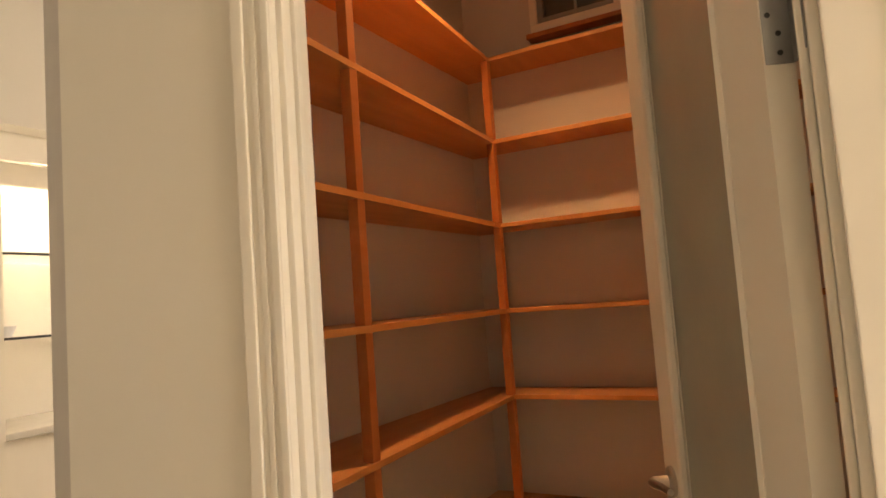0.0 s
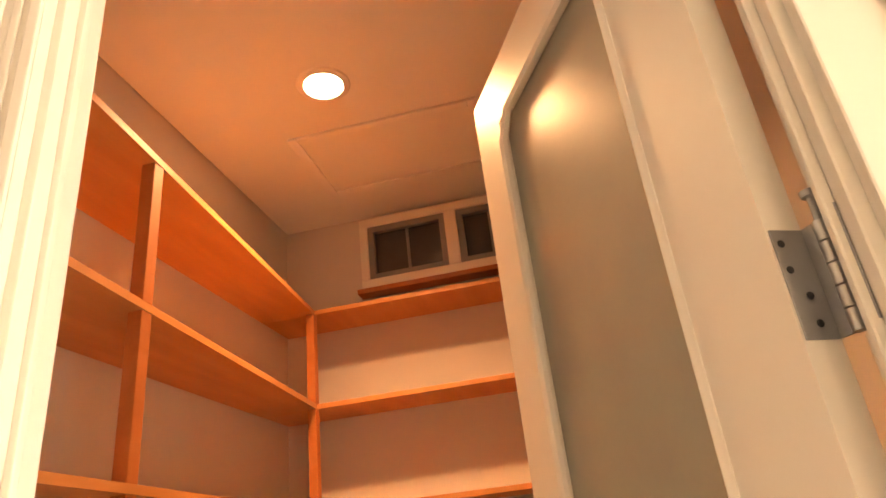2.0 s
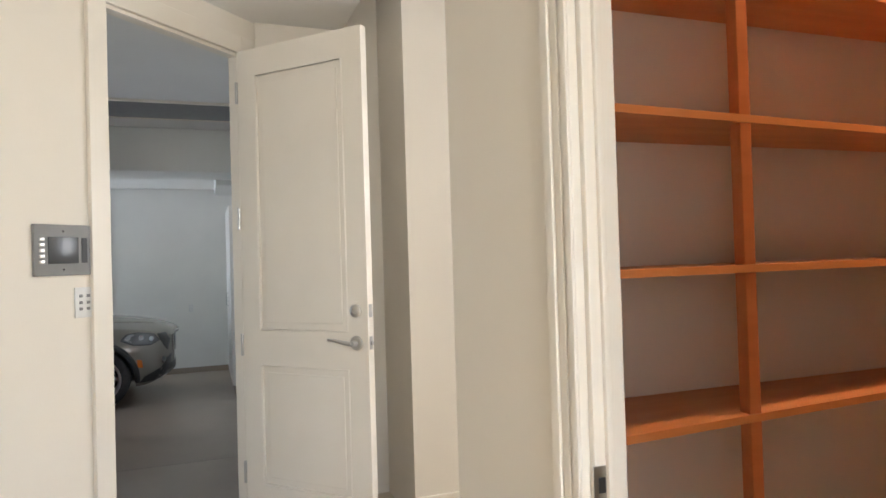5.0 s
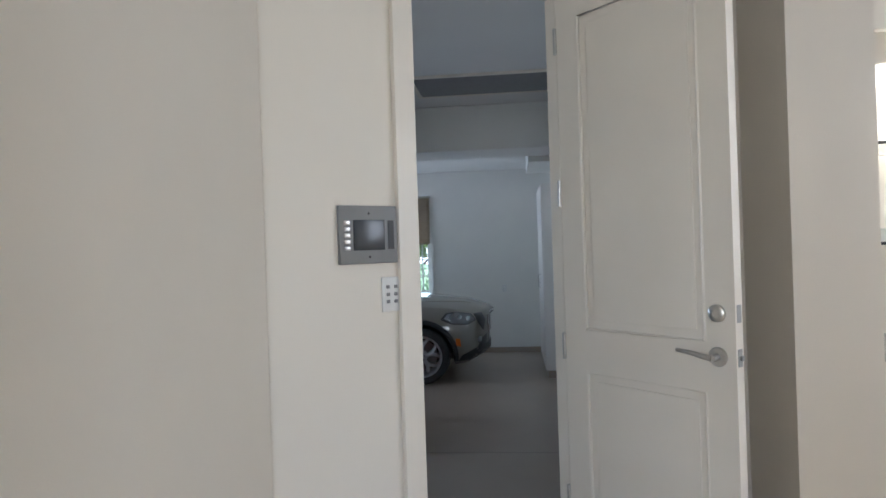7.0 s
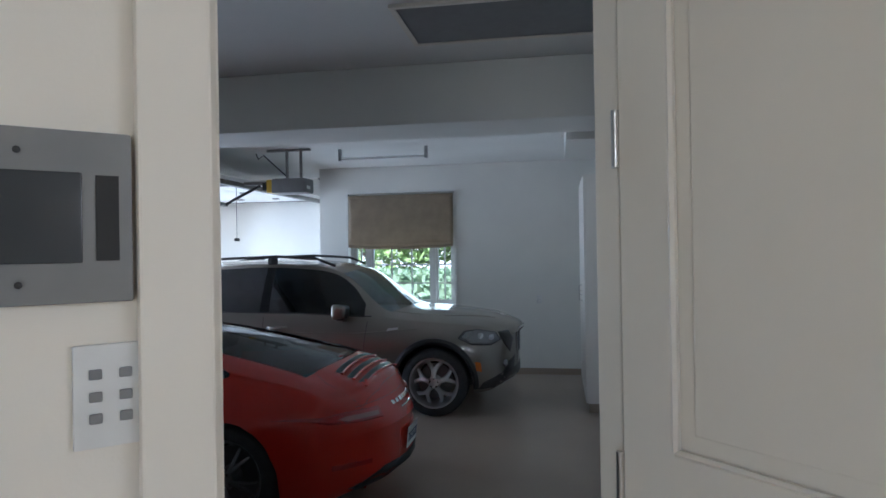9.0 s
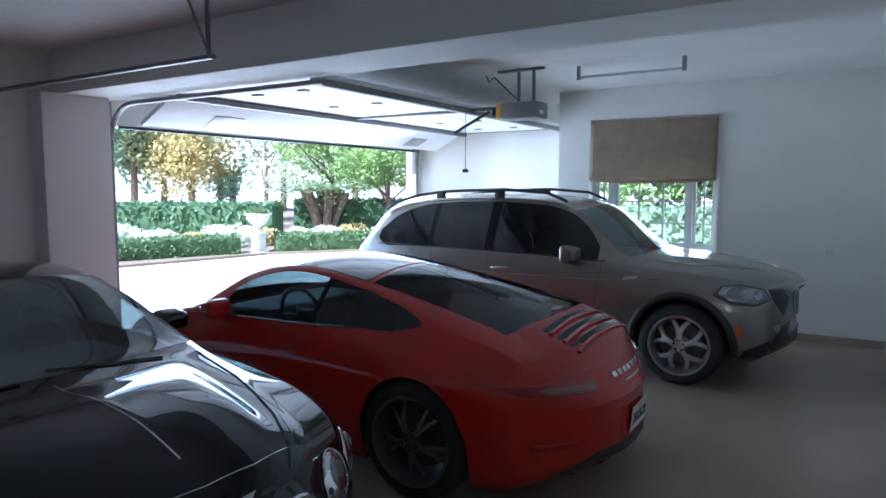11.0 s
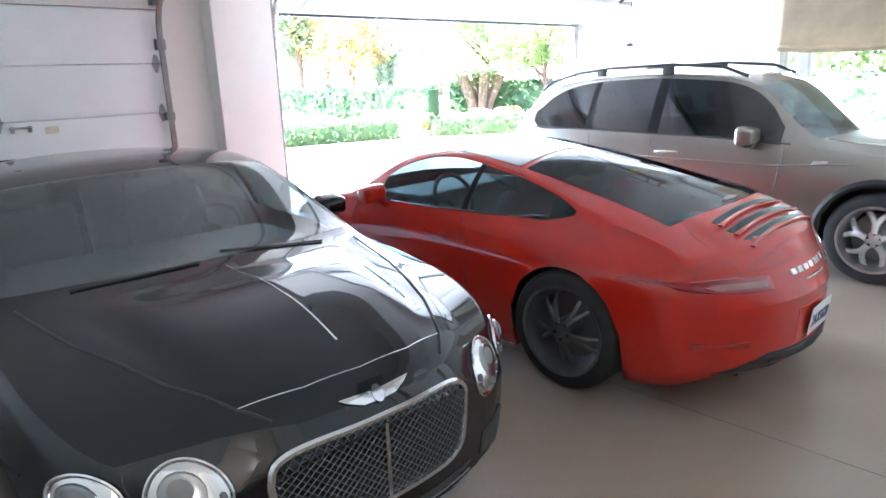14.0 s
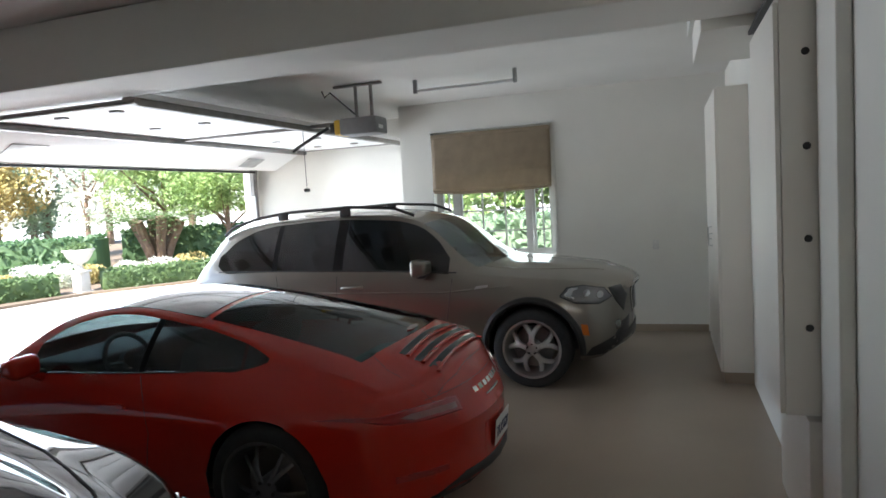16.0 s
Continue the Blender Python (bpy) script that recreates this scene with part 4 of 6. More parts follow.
def hedge(name, pts, width, h, mat, label, seed, density=420, leafsize=0.06):
    """A clipped hedge along a line: a dark core under a skin of small leaves."""
    rnd = random.Random(seed)
    verts, faces = [], []
    bm = bmesh.new()
    for (ax, ay), (bx, by) in zip(pts, pts[1:]):
        length = math.hypot(bx - ax, by - ay)
        m = Matrix.Translation((ax, ay, 0)) @ Matrix.Rotation(math.atan2(by - ay, bx - ax), 4, "Z")
        box_into(bm, 0, length, -width / 2 + 0.04, width / 2 - 0.04, 0, h - 0.04, 0.05, m)
        for _ in range(int(length * density)):
            face = rnd.random()
            u = rnd.uniform(0, length)
            if face < 0.4:
                p = (u, rnd.uniform(-width / 2, width / 2), h + rnd.gauss(0, 0.025))
            else:
                p = (u, (width / 2) * (1 if face < 0.7 else -1) + rnd.gauss(0, 0.02), rnd.uniform(0, h))
            p = m @ Vector(p)
            q = Euler((rnd.uniform(-1.2, 1.2), rnd.uniform(-1.2, 1.2), rnd.uniform(0, 6.3))).to_matrix()
            s = leafsize * rnd.uniform(0.6, 1.4)
            k = len(verts)
            for v in ((-s, 0, 0), (0, -s * 0.5, 0), (s, 0, 0), (0, s * 0.5, 0)):
                verts.append(p + q @ Vector(v))
            faces.append((k, k + 1, k + 2, k + 3))
    ob = holder(name, pose(0, 0, 0), label, "hedge", "garden hedges")
    part("core", bm, mat, ob)
    me = bpy.data.meshes.new("leaves")
    me.from_pydata(verts, [], faces)
    me.materials.append(mat)
    lv = new("leaves", me)
    lv.parent = ob
    return ob


hedge("low_hedge", [(-16.2, 3.5), (-14.3, 10.3), (-13.65, 12.0)], 0.6, 0.52, M["leaf"], "low clipped green hedge along the driveway", 3)
hedge("low_hedge", [(-13.2, 12.9), (-11.2, 15.6), (-9.6, 17.6)], 0.6, 0.52, M["leaf"], "low clipped green hedge along the driveway", 4)
hedge("low_hedge", [(-9.4, 12.6), (-7.9, 13.6)], 1.0, 0.30, M["leafpale"], "small rounded ground hedge at the drive edge", 5)
hedge("tall_hedge", [polar(64, 25), polar(54, 23), polar(46, 22)], 1.6, 1.25, M["leafblue"], "tall dark clipped hedge at the garden's back", 6, 300, 0.10)
hedge("tall_hedge", [polar(44.5, 25), polar(31, 25)], 1.6, 1.3, M["leafblue"], "tall dark clipped hedge at the garden's back", 7, 300, 0.10)


def bush(x, y, r, mat, label, seed, count=1500, size=0.045):
    ob = holder("bush", pose(x, y, r * 0.55), label, "bush", "garden bushes")
    me = leaves(count, r, size, (1, 1, 0.6), seed)
    me.materials.append(mat)
    new("leaves", me).parent = ob


for k in range(12):
    x, y = polar(60 - 2.2 * k, 20.4 + 0.5 * math.sin(k * 2.1))
    r = 0.60 + 0.10 * math.sin(k * 1.7)
    bush(x, y, r, M["flower"] if k % 3 else M["leafgold"], "low mound of white flowers in the garden bed" if k % 3 else "low yellow-green mound in the garden bed", 20 + k)

urn = holder("garden_urn", pose(-13.35, 12.45, 0.0), "pale cast stone urn with plants on a pedestal", "urn")
part("pedestal", boxes((-0.19, 0.19, -0.19, 0.19, 0, 0.08), (-0.14, 0.14, -0.14, 0.14, 0.08, 0.52), (-0.18, 0.18, -0.18, 0.18, 0.52, 0.58), bevel=0.015), M["stone"], urn)
part("bowl", lathe([(0.11, 0.58), (0.06, 0.66), (0.06, 0.72), (0.20, 0.80), (0.30, 0.95), (0.33, 1.04), (0.37, 1.06), (0.36, 1.09), (0.28, 1.07), (0.001, 0.98)], 28), M["stone"], urn)
me = leaves(380, 0.34, 0.05, (1, 1, 0.45), 41)
me.materials.append(M["leaf"])
pl = new("plants", me)
pl.parent, pl.location = urn, (0, 0, 1.14)

sign = holder("yard_sign", pose(-14.26, 11.30, -0.012, 0, 0, 75), "small white yard sign on wire legs by the hedge", "sign")
part("board", boxes((-0.25, 0.25, -0.012, 0.012, 0.22, 0.50), bevel=0.004), M["plate"], sign)
part("lettering", boxes((-0.19, 0.19, 0.012, 0.016, 0.40, 0.44), (-0.19, 0.12, 0.012, 0.016, 0.33, 0.37), (-0.15, 0.19, 0.012, 0.016, 0.26, 0.30), (-0.19, 0.19, -0.016, -0.012, 0.40, 0.44), (-0.19, 0.12, -0.016, -0.012, 0.33, 0.37), (-0.15, 0.19, -0.016, -0.012, 0.26, 0.30)), M["ink"], sign, "dark unreadable lettering bars", False)
part("leg", tube([(-0.22, 0, 0.3), (-0.30, 0, -0.0)], 0.008, 5), M["dark"], sign)
part("leg", tube([(0.22, 0, 0.3), (0.30, 0, -0.0)], 0.008, 5), M["dark"], sign)

palm = holder("palm_cluster", pose(-15.6, 17.6, 0.0), "clump of short palms with splayed brown trunks", "palm")
rnd = random.Random(9)
for k in range(6):
    a = k * 1.05 + 0.4
    tip = Vector((0.75 * math.cos(a), 0.75 * math.sin(a), 1.45 + 0.3 * rnd.random()))
    part("trunk", tube([(0.15 * math.cos(a), 0.15 * math.sin(a), 0), tip * 0.5 + Vector((0, 0, -0.05)), tip], [0.13, 0.14, 0.17], 9), M["bark"], palm)
    verts, faces = [], []
    for f in range(16):
        b = f * 0.393 + rnd.random() * 0.3
        rise = rnd.uniform(0.1, 0.75)
        prev = None
        for i in range(9):
            t = i / 8
            r = 1.5 * t
            p = tip + Vector((r * math.cos(b), r * math.sin(b), rise * t * 1.5 - 0.95 * t * t))
            side = Vector((-math.sin(b), math.cos(b), 0)) * 0.16 * math.sin(math.pi * min(0.98, t * 0.9 + 0.08))
            for s in (1, -1):
                q = len(verts)
                verts += [p, p + Vector((math.cos(b), math.sin(b), 0)) * 0.10, p + side * 1.8 * s + Vector((math.cos(b) * 0.16, math.sin(b) * 0.16, -0.05))]
                faces.append((q, q + 1, q + 2))
    me = bpy.data.meshes.new("fronds")
    me.from_pydata(verts, [], faces)
    me.materials.append(M["leaf"])
    new("fronds", me).parent = palm

def tree_at(turn, r, *rest):
    return tree(*polar(turn, r), *rest)


tree_at(41.5, 27, 5.0, 2.5, M["leafpale"], 51, 15000, 0.12, "broad light-green tree behind the palms", (1.25, 1.25, 0.8), 0.085)
tree_at(36.8, 24, 4.2, 1.7, M["leafpale"], 52, 8000, 0.10, "slim light-green tree with a pale trunk", (1, 1, 0.9), 0.08)
tree_at(52.8, 34, 6.0, 2.6, M["leafgold"], 53, 9000, 0.2, "golden autumn tree beyond the hedge", (1, 1, 1.1), 0.11)
# leafhaze trees carry the bright haze in their leaf colour
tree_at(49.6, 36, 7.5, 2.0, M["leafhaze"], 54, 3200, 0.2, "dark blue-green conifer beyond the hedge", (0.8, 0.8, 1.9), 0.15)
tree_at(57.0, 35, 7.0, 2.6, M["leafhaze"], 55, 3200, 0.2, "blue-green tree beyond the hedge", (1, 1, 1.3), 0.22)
tree_at(47.0, 29, 4.8, 2.0, M["flower"], 56, 1100, 0.12, "thin pale tree with few leaves", (1, 1, 1.0), 0.11)
tree_at(54.8, 50, 10.0, 4.2, M["leafpale"], 57, 4200, 0.25, "large light-green tree in the distance", (1.2, 1.2, 1), 0.3)
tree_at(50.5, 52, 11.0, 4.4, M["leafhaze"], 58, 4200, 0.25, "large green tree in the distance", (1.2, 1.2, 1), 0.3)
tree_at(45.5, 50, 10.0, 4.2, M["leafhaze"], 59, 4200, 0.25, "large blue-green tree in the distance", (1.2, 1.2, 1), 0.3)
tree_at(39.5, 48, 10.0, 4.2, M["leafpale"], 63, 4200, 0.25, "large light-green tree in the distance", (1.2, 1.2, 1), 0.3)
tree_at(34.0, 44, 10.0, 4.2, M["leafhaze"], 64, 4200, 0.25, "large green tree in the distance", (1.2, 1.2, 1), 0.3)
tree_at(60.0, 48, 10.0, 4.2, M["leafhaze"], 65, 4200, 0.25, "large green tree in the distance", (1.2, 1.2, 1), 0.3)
# hedge in the same haze-lightened leaf colour, for the glare outside
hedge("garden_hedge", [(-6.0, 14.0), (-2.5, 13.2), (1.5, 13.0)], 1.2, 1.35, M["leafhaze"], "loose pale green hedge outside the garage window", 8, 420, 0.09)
tree(-2.6, 14.5, 4.0, 1.9, M["leafpale"], 60, 3600, 0.1, "leafy green tree outside the window", (1.3, 1, 0.9), 0.12, 0.2)
tree(-4.8, 16.5, 4.5, 2.0, M["leaf"], 61, 3000, 0.1, "dense green tree outside the window", (1.2, 1, 0.9), 0.13, 0.2)
for k, (x, y) in enumerate(((-2.6, 11.6), (-3.7, 12.2), (-4.7, 12.6), (-1.6, 11.3))):
    bush(x, y, 0.75, M["leafpale"] if k % 2 else M["leaf"], "leafy green bush outside the window", 70 + k, 900, 0.08)

# ---- cars ----
from mathutils.bvhtree import BVHTree


def curve(*pairs):
    """A smooth curve through (x, value) pairs, with no overshoot."""
    xs, vs = np.array(pairs[0::2], float), np.array(pairs[1::2], float)
    d = np.diff(vs) / np.diff(xs)
    s = np.zeros(len(xs))
    s[0], s[-1] = d[0], d[-1]
    for i in range(1, len(xs) - 1):
        if d[i - 1] * d[i] > 0:
            s[i] = 2 * d[i - 1] * d[i] / (d[i - 1] + d[i])

    def at(x):
        x = min(max(x, xs[0]), xs[-1])
        i = min(int(np.searchsorted(xs, x, "right")) - 1, len(xs) - 2)
        h = xs[i + 1] - xs[i]
        t = (x - xs[i]) / h
        return float((1 + 2 * t) * (1 - t) ** 2 * vs[i] + t * (1 - t) ** 2 * h * s[i] + t * t * (3 - 2 * t) * vs[i + 1] + t * t * (t - 1) * h * s[i + 1])
    return at


def car_shell(c):
    """Loft the skin of a car from its curves. Returns vertices, faces and for each face its region."""
    tail, nose = c["x"]
    cols = sorted({round(tail + (nose - tail) * i / 140, 4) for i in range(141)} | set(c["cuts"]))
    keep = [cols[0]]
    for x in cols[1:]:
        if x - keep[-1] > 0.012 or x in c["cuts"]:
            if x in c["cuts"] and x - keep[-1] < 0.012 and keep[-1] not in c["cuts"] and len(keep) > 1:
                keep.pop()
            keep.append(x)
    cols = keep
    half = []
    for x in cols:
        zb, yb, zw, yw, zs, ys, ze, ye, zc = (c[k](x) for k in ("zb", "yb", "zw", "yw", "zs", "ys", "ze", "ye", "zc"))
        fb, ft = c["fb"](x), c["ft"](x)
        row = [(0.0, zb), (yb * 0.5, zb), (yb, zb)]
        for t in (0.3, 0.65, 1.0):
            a = t * math.pi / 2
            row.append((yb + (yw - yb) * math.sin(a), zb + (zw - zb) * (0.12 * math.sin(a) + 0.88 * (t ** 1.3))))
        for t in (0.2, 0.4, 0.6, 0.8, 1.0):
            row.append((yw + (ys - yw) * t ** c["side"], zw + (zs - zw) * t))
        for f in (fb, fb + (ft - fb) * 0.33, fb + (ft - fb) * 0.67, ft, 1.0):
            belly = 0.022 * math.sin(math.pi * f)
            row.append((ys + (ye - ys) * f + belly, zs + (ze - zs) * f))
        for t in (0.93, 0.86, 0.79, 0.73, 0.67, 0.6, 0.5, 0.38, 0.26, 0.14, 0.06, 0.0):
            row.append((ye * t, ze + (zc - ze) * (1 - t ** 2.2) + c["crease"](x, t)))
        half.append(row)
    n = len(half[0])
    verts, faces, region = [], [], []

    def place(x, y, z):
        span = c["yw"](0.0)
        q = min(abs(y) / span, 1.0)
        f = max(0.0, (x - (nose - c["round"][0])) / c["round"][0]) ** 2 * c["round"][1] * q ** 2.4
        r = max(0.0, ((tail + c["round"][2]) - x) / c["round"][2]) ** 2 * c["round"][3] * q ** c["round"][4]
        return (x - f + r, y, z)
    index = {}
    for i, x in enumerate(cols):
        for j, (y, z) in enumerate(half[i]):
            bow = c["bow"](x) * (1 - (y / max(c["ye"](x), 0.01)) ** 2) if j >= 15 else 0.0
            for side in (1, -1):
                if y == 0 and side == -1:
                    index[i, j, -1] = index[i, j, 1]
                    continue
                index[i, j, side] = len(verts)
                verts.append(place(x + bow, y * side, z))
    arches = [(hx, c["hub"], c["arch"]) for hx in c["axles"]]
    cut = set()
    for i in range(len(cols) - 1):
        xm = (cols[i] + cols[i + 1]) / 2
        for j in range(n - 1):
            for side in (1, -1):
                ids = [index[i, j, side], index[i + 1, j, side], index[i + 1, j + 1, side], index[i, j + 1, side]]
                if side == -1:
                    ids = ids[::-1]
                ids = list(dict.fromkeys(ids))
                cx = sum(verts[k][0] for k in ids) / len(ids)
                cz = sum(verts[k][2] for k in ids) / len(ids)
                if 1 <= j < 10:
                    gone = False
                    for hx, hz, r in arches:
                        if math.hypot(cx - hx, cz - hz) < r or (abs(cx - hx) < r and cz < hz and j >= 1):
                            gone = True
                    if gone:
                        cut.update(ids)
                        continue
                name = "body"
                if j >= 15:
                    for key, (a, b, lo) in c["tops"].items():
                        if a < xm < b and j >= lo:
                            name = key
                elif 11 <= j <= 13:
                    for key, a, b in c["sides"]:
                        if a < xm < b:
                            name = key + ("_l" if side == 1 else "_r")
                faces.append(ids)
                region.append(name)
    out = [list(v) for v in verts]
    used = {k for f in faces for k in f}
    for k in used:
        x, y, z = out[k]
        if abs(y) < 0.45:
            continue
        for hx, hz, r in arches:
            d = math.hypot(x - hx, z - hz)
            if z >= hz and 0.01 < d < r + 0.09 and (k in cut or d < r):
                out[k][0], out[k][2] = hx + (x - hx) * r / d, hz + (z - hz) * r / d
            elif z < hz and abs(x - hx) < r + 0.09 and (k in cut or abs(x - hx) < r):
                out[k][0] = hx + math.copysign(r, x - hx)
    for end in (0, len(cols) - 1):
        grid = []
        for j in range(n):
            y, z = half[end][j]
            left, right = index[end, j, 1], index[end, j, -1]
            if left == right:
                grid.append([left] * 13)
                continue
            row = [right]
            for k in range(1, 12):
                row.append(len(out))
                out.append(list(place(cols[end], y * (k / 6 - 1), z)))
            grid.append(row + [left])
        for a, b in zip(grid, grid[1:]):
            for k in range(12):
                ids = list(dict.fromkeys([a[k], a[k + 1], b[k + 1], b[k]]))
                if len(ids) > 2:
                    faces.append(ids if end else ids[::-1])
                    region.append("body")
    return out, faces, region


def bump(x, a, b, soft=0.15):
    """One between a and b, falling smoothly to nothing outside."""
    u = max(0.0, min(1.0, (x - a) / soft, (b - x) / soft))
    return u * u * (3 - 2 * u)


class Car:
    def __init__(self, name, m, label, c, paint):
        self.thing = holder(name, m, label, "car", "parked cars")
        self.c = c
        verts, faces, region = car_shell(c)
        self.tree = BVHTree.FromPolygons([Vector(v) for v in verts], faces)
        glassy = dict(c["glass"])
        for key in dict.fromkeys(region):
            bm = bmesh.new()
            made = {}
            for f, r in zip(faces, region):
                if r == key:
                    for k in f:
                        if k not in made:
                            made[k] = bm.verts.new(verts[k])
                    try:
                        bm.faces.new([made[k] for k in f])
                    except ValueError:
                        pass
            base = key[:-2] if key[-2:] in ("_l", "_r") else key
            base = base.rstrip("123")
            if key == "body":
                bmesh.ops.recalc_face_normals(bm, faces=bm.faces)
            bmesh.ops.remove_doubles(bm, verts=bm.verts, dist=0.0005)
            ob = part(base, bm, paint if key == "body" else M[glassy[base]], self.thing, c["labels"].get(base, ""), crease=75 if key == "body" else 38)
            if key != "body":
                solid = ob.modifiers.new("thickness", "SOLIDIFY")
                solid.thickness, solid.offset, solid.use_rim = 0.004, -1, False

    def spot(self, side, a, b, lift=0.0):
        """The point of the skin met from a side: front/rear (y, z), left/right (x, z), top (x, y)."""
        start, way = {"front": (Vector((4, a, b)), Vector((-1, 0, 0))), "rear": (Vector((-4, a, b)), Vector((1, 0, 0))),
                      "left": (Vector((a, 3, b)), Vector((0, -1, 0))), "right": (Vector((a, -3, b)), Vector((0, 1, 0))),
                      "top": (Vector((a, b, 3)), Vector((0, 0, -1)))}[side]
        p, nrm, _, _ = self.tree.ray_cast(start, way)
        if p is None:
            return None
        if nrm.dot(way) > 0:
            nrm = -nrm
        return p + nrm * lift

    def patch(self, name, side, outline, mat, lift=0.006, label="", parent=None, dome=0.0):
        """A panel with that outline lying on the skin, with a rim that goes into it."""
        cx, cy = sum(p[0] for p in outline) / len(outline), sum(p[1] for p in outline) / len(outline)
        bm = bmesh.new()
        rings = []
        for s, up in ((0.0, lift + dome), (0.35, lift + dome * 0.88), (0.7, lift + dome * 0.5), (0.92, lift + dome * 0.12), (1.0, lift * 0.6), (1.02, -0.012)):
            ring = []
            for a, b in outline[:1] if s == 0 else outline:
                p = self.spot(side, cx + (a - cx) * s, cy + (b - cy) * s, up)
                if p is None:
                    p = self.spot(side, cx + (a - cx) * s * 0.9, cy + (b - cy) * s * 0.9, up) or self.spot(side, cx, cy, up)
                ring.append(bm.verts.new(p))
            rings.append(ring)
        n = len(outline)
        for k in range(n):
            bm.faces.new((rings[0][0], rings[1][k], rings[1][(k + 1) % n]))
        for a, b in zip(rings[1:], rings[2:]):
            for k in range(n):
                bm.faces.new((a[k], b[k], b[(k + 1) % n], a[(k + 1) % n]))
        bmesh.ops.recalc_face_normals(bm, faces=bm.faces)
        return part(name, bm, mat, parent or self.thing, label)

    def strip(self, name, side, pts, mat, r=0.004, lift=0.001, label="", step=0.05, flat=0.6, parent=None):
        """A bead along a line on the skin: a seam, a moulding or a rail."""
        line = []
        for (a, b), (d, e) in zip(pts, pts[1:]):
            k = max(1, int(math.hypot(d - a, e - b) / step))
            line += [(a + (d - a) * i / k, b + (e - b) * i / k) for i in range(k)]
        line.append(pts[-1])
        out = [p for p in (self.spot(side, a, b, lift) for a, b in line) if p is not None]
        if len(out) > 1:
            return part(name, tube(out, r, 6), mat, parent or self.thing, label)

    def add(self, name, bm, mat, label="", parent=None):
        return part(name, bm, mat, parent or self.thing, label)


def oval(cx, cy, rx, ry, n=20, power=2.0, tilt=0.0):
    out = []
    for k in range(n):
        a = 2 * math.pi * k / n
        x = rx * math.copysign(abs(math.cos(a)) ** (2 / power), math.cos(a))
        y = ry * math.copysign(abs(math.sin(a)) ** (2 / power), math.sin(a))
        out.append((cx + x * math.cos(tilt) - y * math.sin(tilt), cy + x * math.sin(tilt) + y * math.cos(tilt)))
    return out


def dense(pts, step=0.04):
    out = []
    for (a, b), (d, e) in zip(pts, pts[1:] + pts[:1]):
        k = max(1, int(math.hypot(d - a, e - b) / step))
        out += [(a + (d - a) * i / k, b + (e - b) * i / k) for i in range(k)]
    return out


def spoke_bm(n, inner, outer, w0, w1, pair, depth, fork=0.0):
    """Spokes round a hub. pair: half the angle between the two legs; fork: where the legs part."""
    bm = bmesh.new()
    for k in range(n):
        a0 = 2 * math.pi * k / n + math.pi / 2
        legs = (0.0,) if not pair else (-pair, pair)
        for d in legs:
            pts = []
            for i in range(6):
                t = i / 5
                r = inner + (outer - inner) * t
                spread = d * (max(0.0, (t - fork)) / (1 - fork) if fork else 0.35 + 0.65 * t)
                pts.append((r * math.cos(a0 + spread), r * math.sin(a0 + spread), depth * (1 - 0.75 * t ** 1.5)))
            tube_into(bm, pts, [w0 + (w1 - w0) * i / 5 for i in range(6)], 8, True, 0.8)
    return bm


def add_wheel(car, x, y, hub, radius, rim, width, style, mat, label):
    side = 1 if y > 0 else -1
    base = Matrix.Translation((x, y, hub)) @ Matrix.Rotation(radians(-90 * side), 4, "X")
    r, w = radius, width / 2
    tyre = part("wheel", lathe([(rim, -w), (rim + 0.02, -w - 0.004), (r - 0.03, -w + 0.004), (r - 0.008, -w + 0.025), (r, -w + 0.05), (r, 0), (r, w - 0.05), (r - 0.008, w - 0.025), (r - 0.03, w - 0.004), (rim + 0.02, w + 0.004), (rim, w), (rim - 0.012, w - 0.02), (rim - 0.03, 0), (rim - 0.012, -w + 0.02)], 48, None, True), M["rubber"], car.thing, label, m=base)
    part("rim", lathe([(rim + 0.004, w - 0.004), (rim + 0.006, w + 0.004), (rim - 0.012, w + 0.003), (rim - 0.022, w - 0.03), (rim - 0.035, w - 0.06), (rim - 0.05, -w)], 48, None, True), mat, tyre, "", True)
    if style == "y":
        part("spokes", spoke_bm(5, 0.05, rim - 0.014, 0.030, 0.020, 0.42, w - 0.012, 0.30), mat, tyre)
    elif style == "thin":
        part("spokes", spoke_bm(5, 0.045, rim - 0.010, 0.014, 0.010, 0.24, w - 0.012), mat, tyre)
    else:
        part("spokes", spoke_bm(10, 0.05, rim - 0.014, 0.016, 0.013, 0.0, w - 0.02), mat, tyre)
    part("hub_cap", lathe([(0.001, w - 0.008), (0.03, w - 0.010), (0.062, w - 0.018), (0.068, w - 0.04), (0.068, 0)], 24), mat, tyre)
    for k in range(5):
        a = 2 * math.pi * k / 5 + 0.3
        part("lug_nut", lathe([(0.001, w - 0.004), (0.010, w - 0.005), (0.011, w - 0.03)], 8, Matrix.Translation((0.048 * math.cos(a), 0.048 * math.sin(a), 0.004))), M["dark"], tyre)
    part("brake_disc", lathe([(0.05, 0.0), (rim * 0.72, 0.0), (rim * 0.72, -0.024), (0.05, -0.024)], 32, None, True), M["disc"], tyre)
    for o in tyre.children:
        o.matrix_parent_inverse = Matrix()
    return tyre


